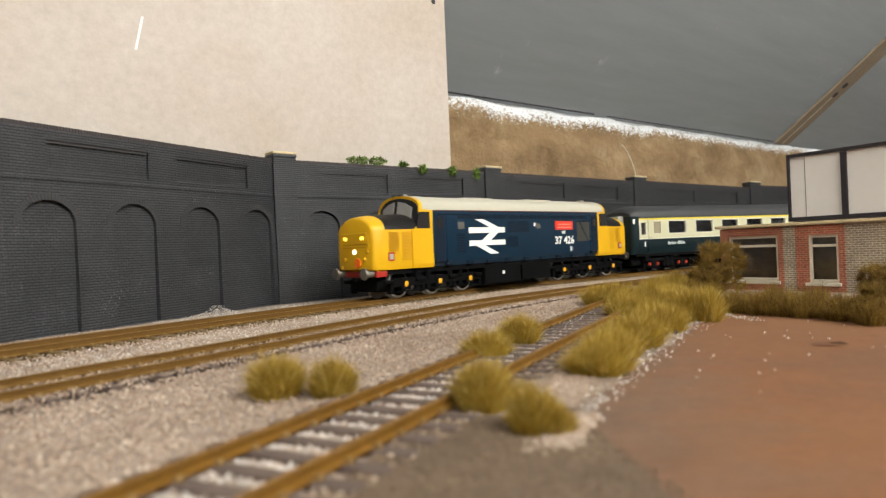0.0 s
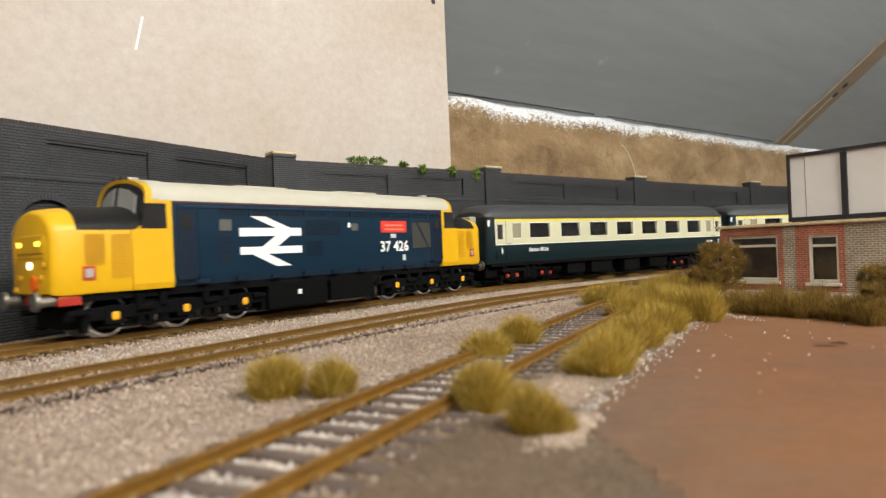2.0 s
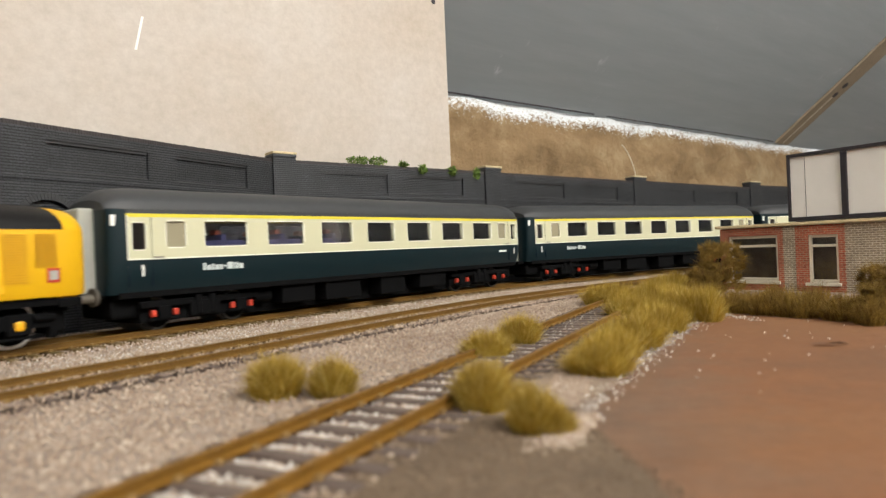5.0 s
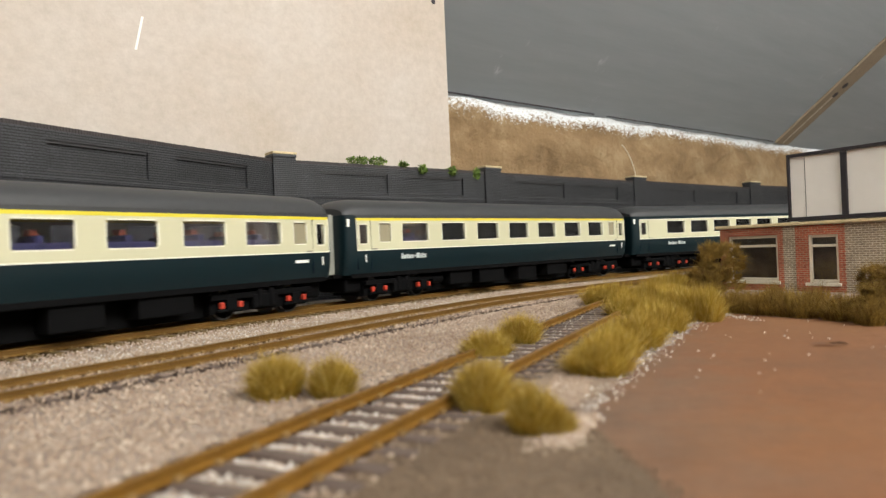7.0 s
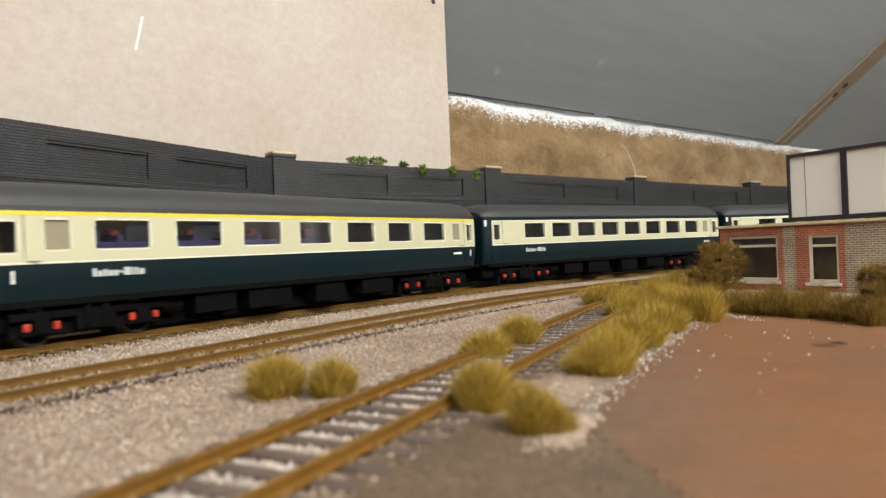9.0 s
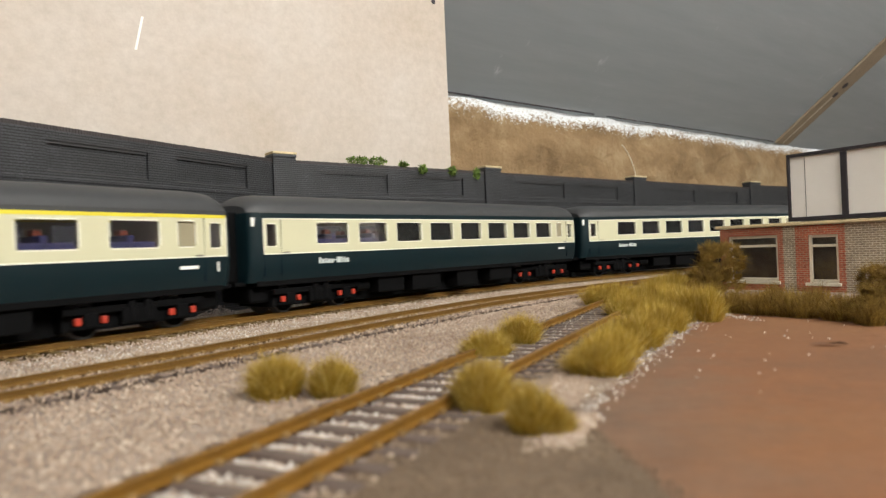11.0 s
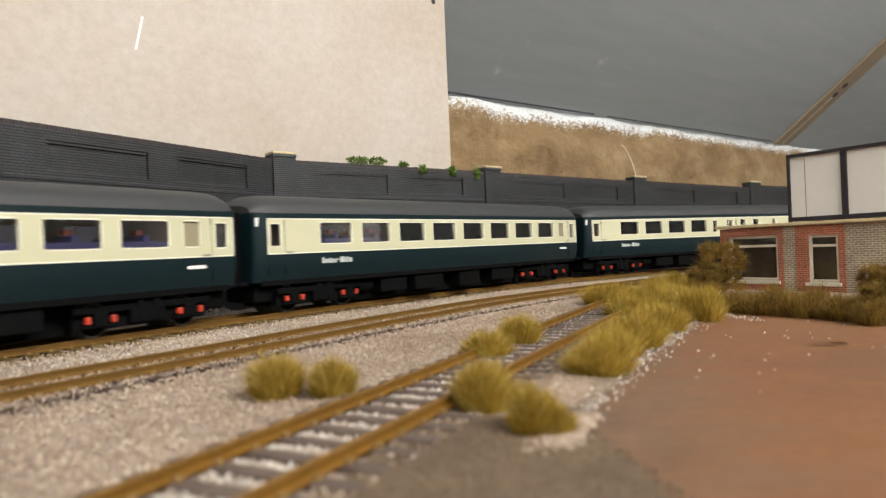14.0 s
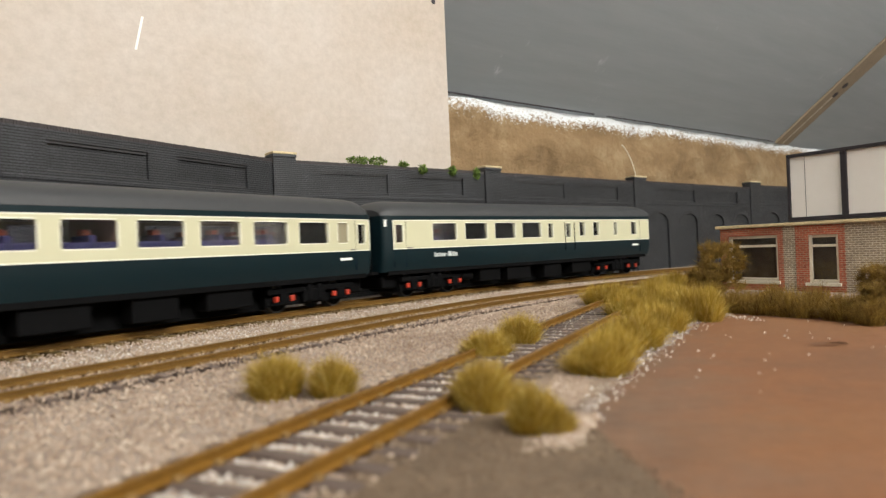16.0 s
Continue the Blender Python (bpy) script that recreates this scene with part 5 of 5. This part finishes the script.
    # lettering as plain marks
    for s in (1, -1):
        y = s * (coach_y(21.5))
        lo, hi = min(y - s * 0.4, y + s * 0.12), max(y - s * 0.4, y + s * 0.12)
        x = 95.0
        rows = []
        for w, h in ((1.2, 2.6), (1.6, 1.8), (1.0, 2.2), (1.6, 1.8), (1.2, 1.8), (1.2, 0.6), (2.4, 2.6), (0.7, 2.4), (1.0, 2.4), (1.7, 1.9)):
            rows.append((x - w, x, lo, hi, 20.3, 20.3 + h) if h > 0.7 else (x - w, x, lo, hi, 21.2, 21.8))
            x -= w + 0.42
        part("brand_marks", boxes(*rows), MARK_GREY, v, "white brand marks")
        part("running_marks", boxes((-113.8, -105.8, lo, hi, 20.9, 22.1)), WHITE, v)
        if first:
            for xx in (119.4, -121.6):
                at = Matrix.Translation(Vector((xx if s > 0 else xx - 1.6, y + s * 0.12, 19.6)) * MM) @ Euler((radians(90), 0, radians(180) if s > 0 else 0)).to_matrix().to_4x4()
                letters("1", 3.6, v, at, WHITE)
        yd = s * coach_y(26)
        for x0, x1 in ((110.5, 114.0), (-116.0, -113.0)):
            part("door_handle", boxes((x0, x1, min(yd, yd + s * 0.35), max(yd, yd + s * 0.35), 25.4, 26.0), bevel=0.1), GREY_STEEL, v)
        for x0, x1 in ((122.9, 123.05), (114.6, 114.75), (-117.0, -116.85)):
            part("door_seam", boxes((x0, x1, min(yd - s * 0.6, yd + s * 0.03), max(yd - s * 0.6, yd + s * 0.03), 16, 39.5)), GRILLE_BLUE, v)
        if kind == "brake":
            for xx in (-23.2, -33.6):
                part("guard_rail", cyl(bmesh.new(), (xx, y + s * 0.2, 20), (xx, y + s * 0.2, 38), 0.3, seg=6), UNDER, v)
    # underframe
    part("solebar", boxes((-126, 126, -16.6, 16.6, 12.0, 14.2), bevel=0.3), UNDER, v)
    part("underframe_box", boxes((38, 56, -14.5, 14.5, 4.6, 12.2), bevel=0.5), UNDER, v)
    part("underframe_box", boxes((10, 32, -15, 15, 4.0, 12.2), bevel=0.5), UNDER, v)
    part("underframe_box", boxes((-22, -4, -15, 15, 3.6, 12.2), bevel=0.5), UNDER, v)
    part("underframe_box", boxes((-56, -34, -15, 15, 4.8, 12.2), bevel=0.5), UNDER, v)
    part("brake_cylinder", cyl(bmesh.new(), (60, 10, 8.5), (68, 10, 8.5), 2.6), UNDER, v)
    # Black blocks added under both ends stand in for the shade there.
    for e in (1, -1):
        x0, x1 = sorted((112 * e, 127.0 * e))
        part("headstock", boxes((x0, x1, -12.0, 12.0, 5.0, 12.2), bevel=1.2), UNDER, v)
    # Centre beam widened and lowered; its black bulk stands in for under-coach shade.
    part("centre_beam", boxes((-76, 76, -6, 6, 1.6, 12.2), bevel=0.5), UNDER, v)
    tyres = wheel_mesh(6.0, COACH_TYRE)
    for e in (1, -1):
        b = part("bogie", coach_bogie(), UNDER, v, "black coach bogie frame", at=mpose(93 * e, 0, 0))
        BOGIES.append((b, v, number, 93.0, e))
        for x in (17, -17):
            wheelset(b, x, 6.0, tyres)
            for y in (15.6, -15.6):
                for dx in (-4.4, 4.4):
                    part("axle_spring", boxes((x + dx - 0.95, x + dx + 0.95, min(y, y * 0.88), max(y, y * 0.88), 5.2, 7.7), bevel=0.4), AXLE_RED, b, "red axle spring")
    reshape(v, 1.002, -0.9, 1.02, 1.042)
    return v


COACH_TYRE = surface("dull_wheel_steel", (0.10, 0.10, 0.10), 0.4, 0.6, 0.1)


def coach_bogie():
    bm = bmesh.new()
    for y in (-14.0, 14.0):
        e = 1 if y > 0 else -1
        box(bm, -26, 26, y - 0.9, y + 0.9, 8.6, 11.0, 0.3)
        for x in (17, -17):
            box(bm, x - 2.4, x + 2.4, y - 1, y + 1.4, 4.2, 9.0, 0.4)
            box(bm, x - 6.2, x + 6.2, y - 0.6, y + 1.0, 3.8, 4.8, 0.2)
        box(bm, -6.5, 6.5, y - 1, y + 1.6, 4.0, 9.8, 0.5)
        cyl(bm, (-3, y + e, 5), (-3, y + e, 12), 1.5, seg=10)
        cyl(bm, (3, y + e, 5), (3, y + e, 12), 1.5, seg=10)
    # Added black filler stands in for the shade inside the bogie.
    box(bm, -25, 25, -12, 12, 3.2, 10.6)
    box(bm, -4, 4, -14, 14, 6, 12)
    return bm


# ---- how the train runs ----
S0, SPEED, ACC, JERK = -161.754, 78.366, -0.66285, 0.25598
BEHIND = [0.0, 261.6, 536.7, 810.7, 1083.6, 1357.8]
DRIFT_T = [0, 1.5, 2, 3, 3.5, 4, 4.2, 6.5, 7, 7.5, 8, 8.5, 9, 9.2, 11.3, 12, 12.5, 13.5, 14.5, 15.25, 16]
DRIFT = [-1.0, -0.4, 0.6, 0.05, 0.1, 2.4, 2.9, 0.7, 0.8, -0.6, -1.3, -2.2, -0.9, -0.4, 0.7, -0.45, -1.6, -0.3, 1.85, 0.9, -1.63]


def train_s(t):
    return S0 + SPEED * t + ACC * t * t / 2 + JERK * t ** 3 / 6 + float(np.interp(t, DRIFT_T, DRIFT))


def on_rails(s, b):
    """Middle and heading of what rides with two pivots b before and behind s."""
    ax, ay, _ = on_arc(s + b)
    bx, by, _ = on_arc(s - b)
    return (ax + bx) / 2, (ay + by) / 2, math.atan2(ay - by, ax - bx)


def motions():
    """The train along its track, its bogies following the curve, its wheels turning."""
    for v, k, b in VEHICLES:
        rows = []
        for i in range(81):
            x, y, th = on_rails(train_s(i * 0.2) - BEHIND[k], b)
            rows.append((i * 0.2, mpose(x, y, 0, math.degrees(th))))
        walk(v, rows)
    for o, v, k, b, e in BOGIES:
        rows = []
        for i in range(41):
            s = train_s(i * 0.4) - BEHIND[k]
            turn = on_rails(s + e * b, 14.0)[2] - on_rails(s, b)[2]
            turn = (turn + math.pi) % (2 * math.pi) - math.pi
            rows.append((i * 0.4, mpose(b * e, 0, 0, math.degrees(turn))))
        walk(o, rows)
    for w, x, r in WHEELS:
        rows = []
        for i in range(241):
            t = i / 15
            rows.append((t, Matrix.LocRotScale(Vector((x, 0, r)) * MM, Euler((0, (train_s(t) - S0) / r, 0)), None)))
        walk(w, rows)


ground_and_room()
for p, q, fall in zip(WALL_POINTS, WALL_POINTS[1:], WALL_FALL):
    retaining_wall(p, q, fall, 2.2 if p[0] == -176.7 else 0.0)
loco()
for i, kind in enumerate(("first", "first", "second", "second", "brake")):
    coach(kind, i + 1)
building()
for i, (x, y, z, w, h) in enumerate([(-54, 429, 84.2, 15, 5), (-42, 439, 84.2, 13, 6), (-25.5, 452, 84.2, 6, 3), (-12.5, 461, 80, 7, 6), (9, 479, 80, 7, 6), (28, 494.5, 78, 5, 8)]):
    moss_clump(x, y, z, w, h, 100 + i)
plants()
tracks()
ballast()
motions()
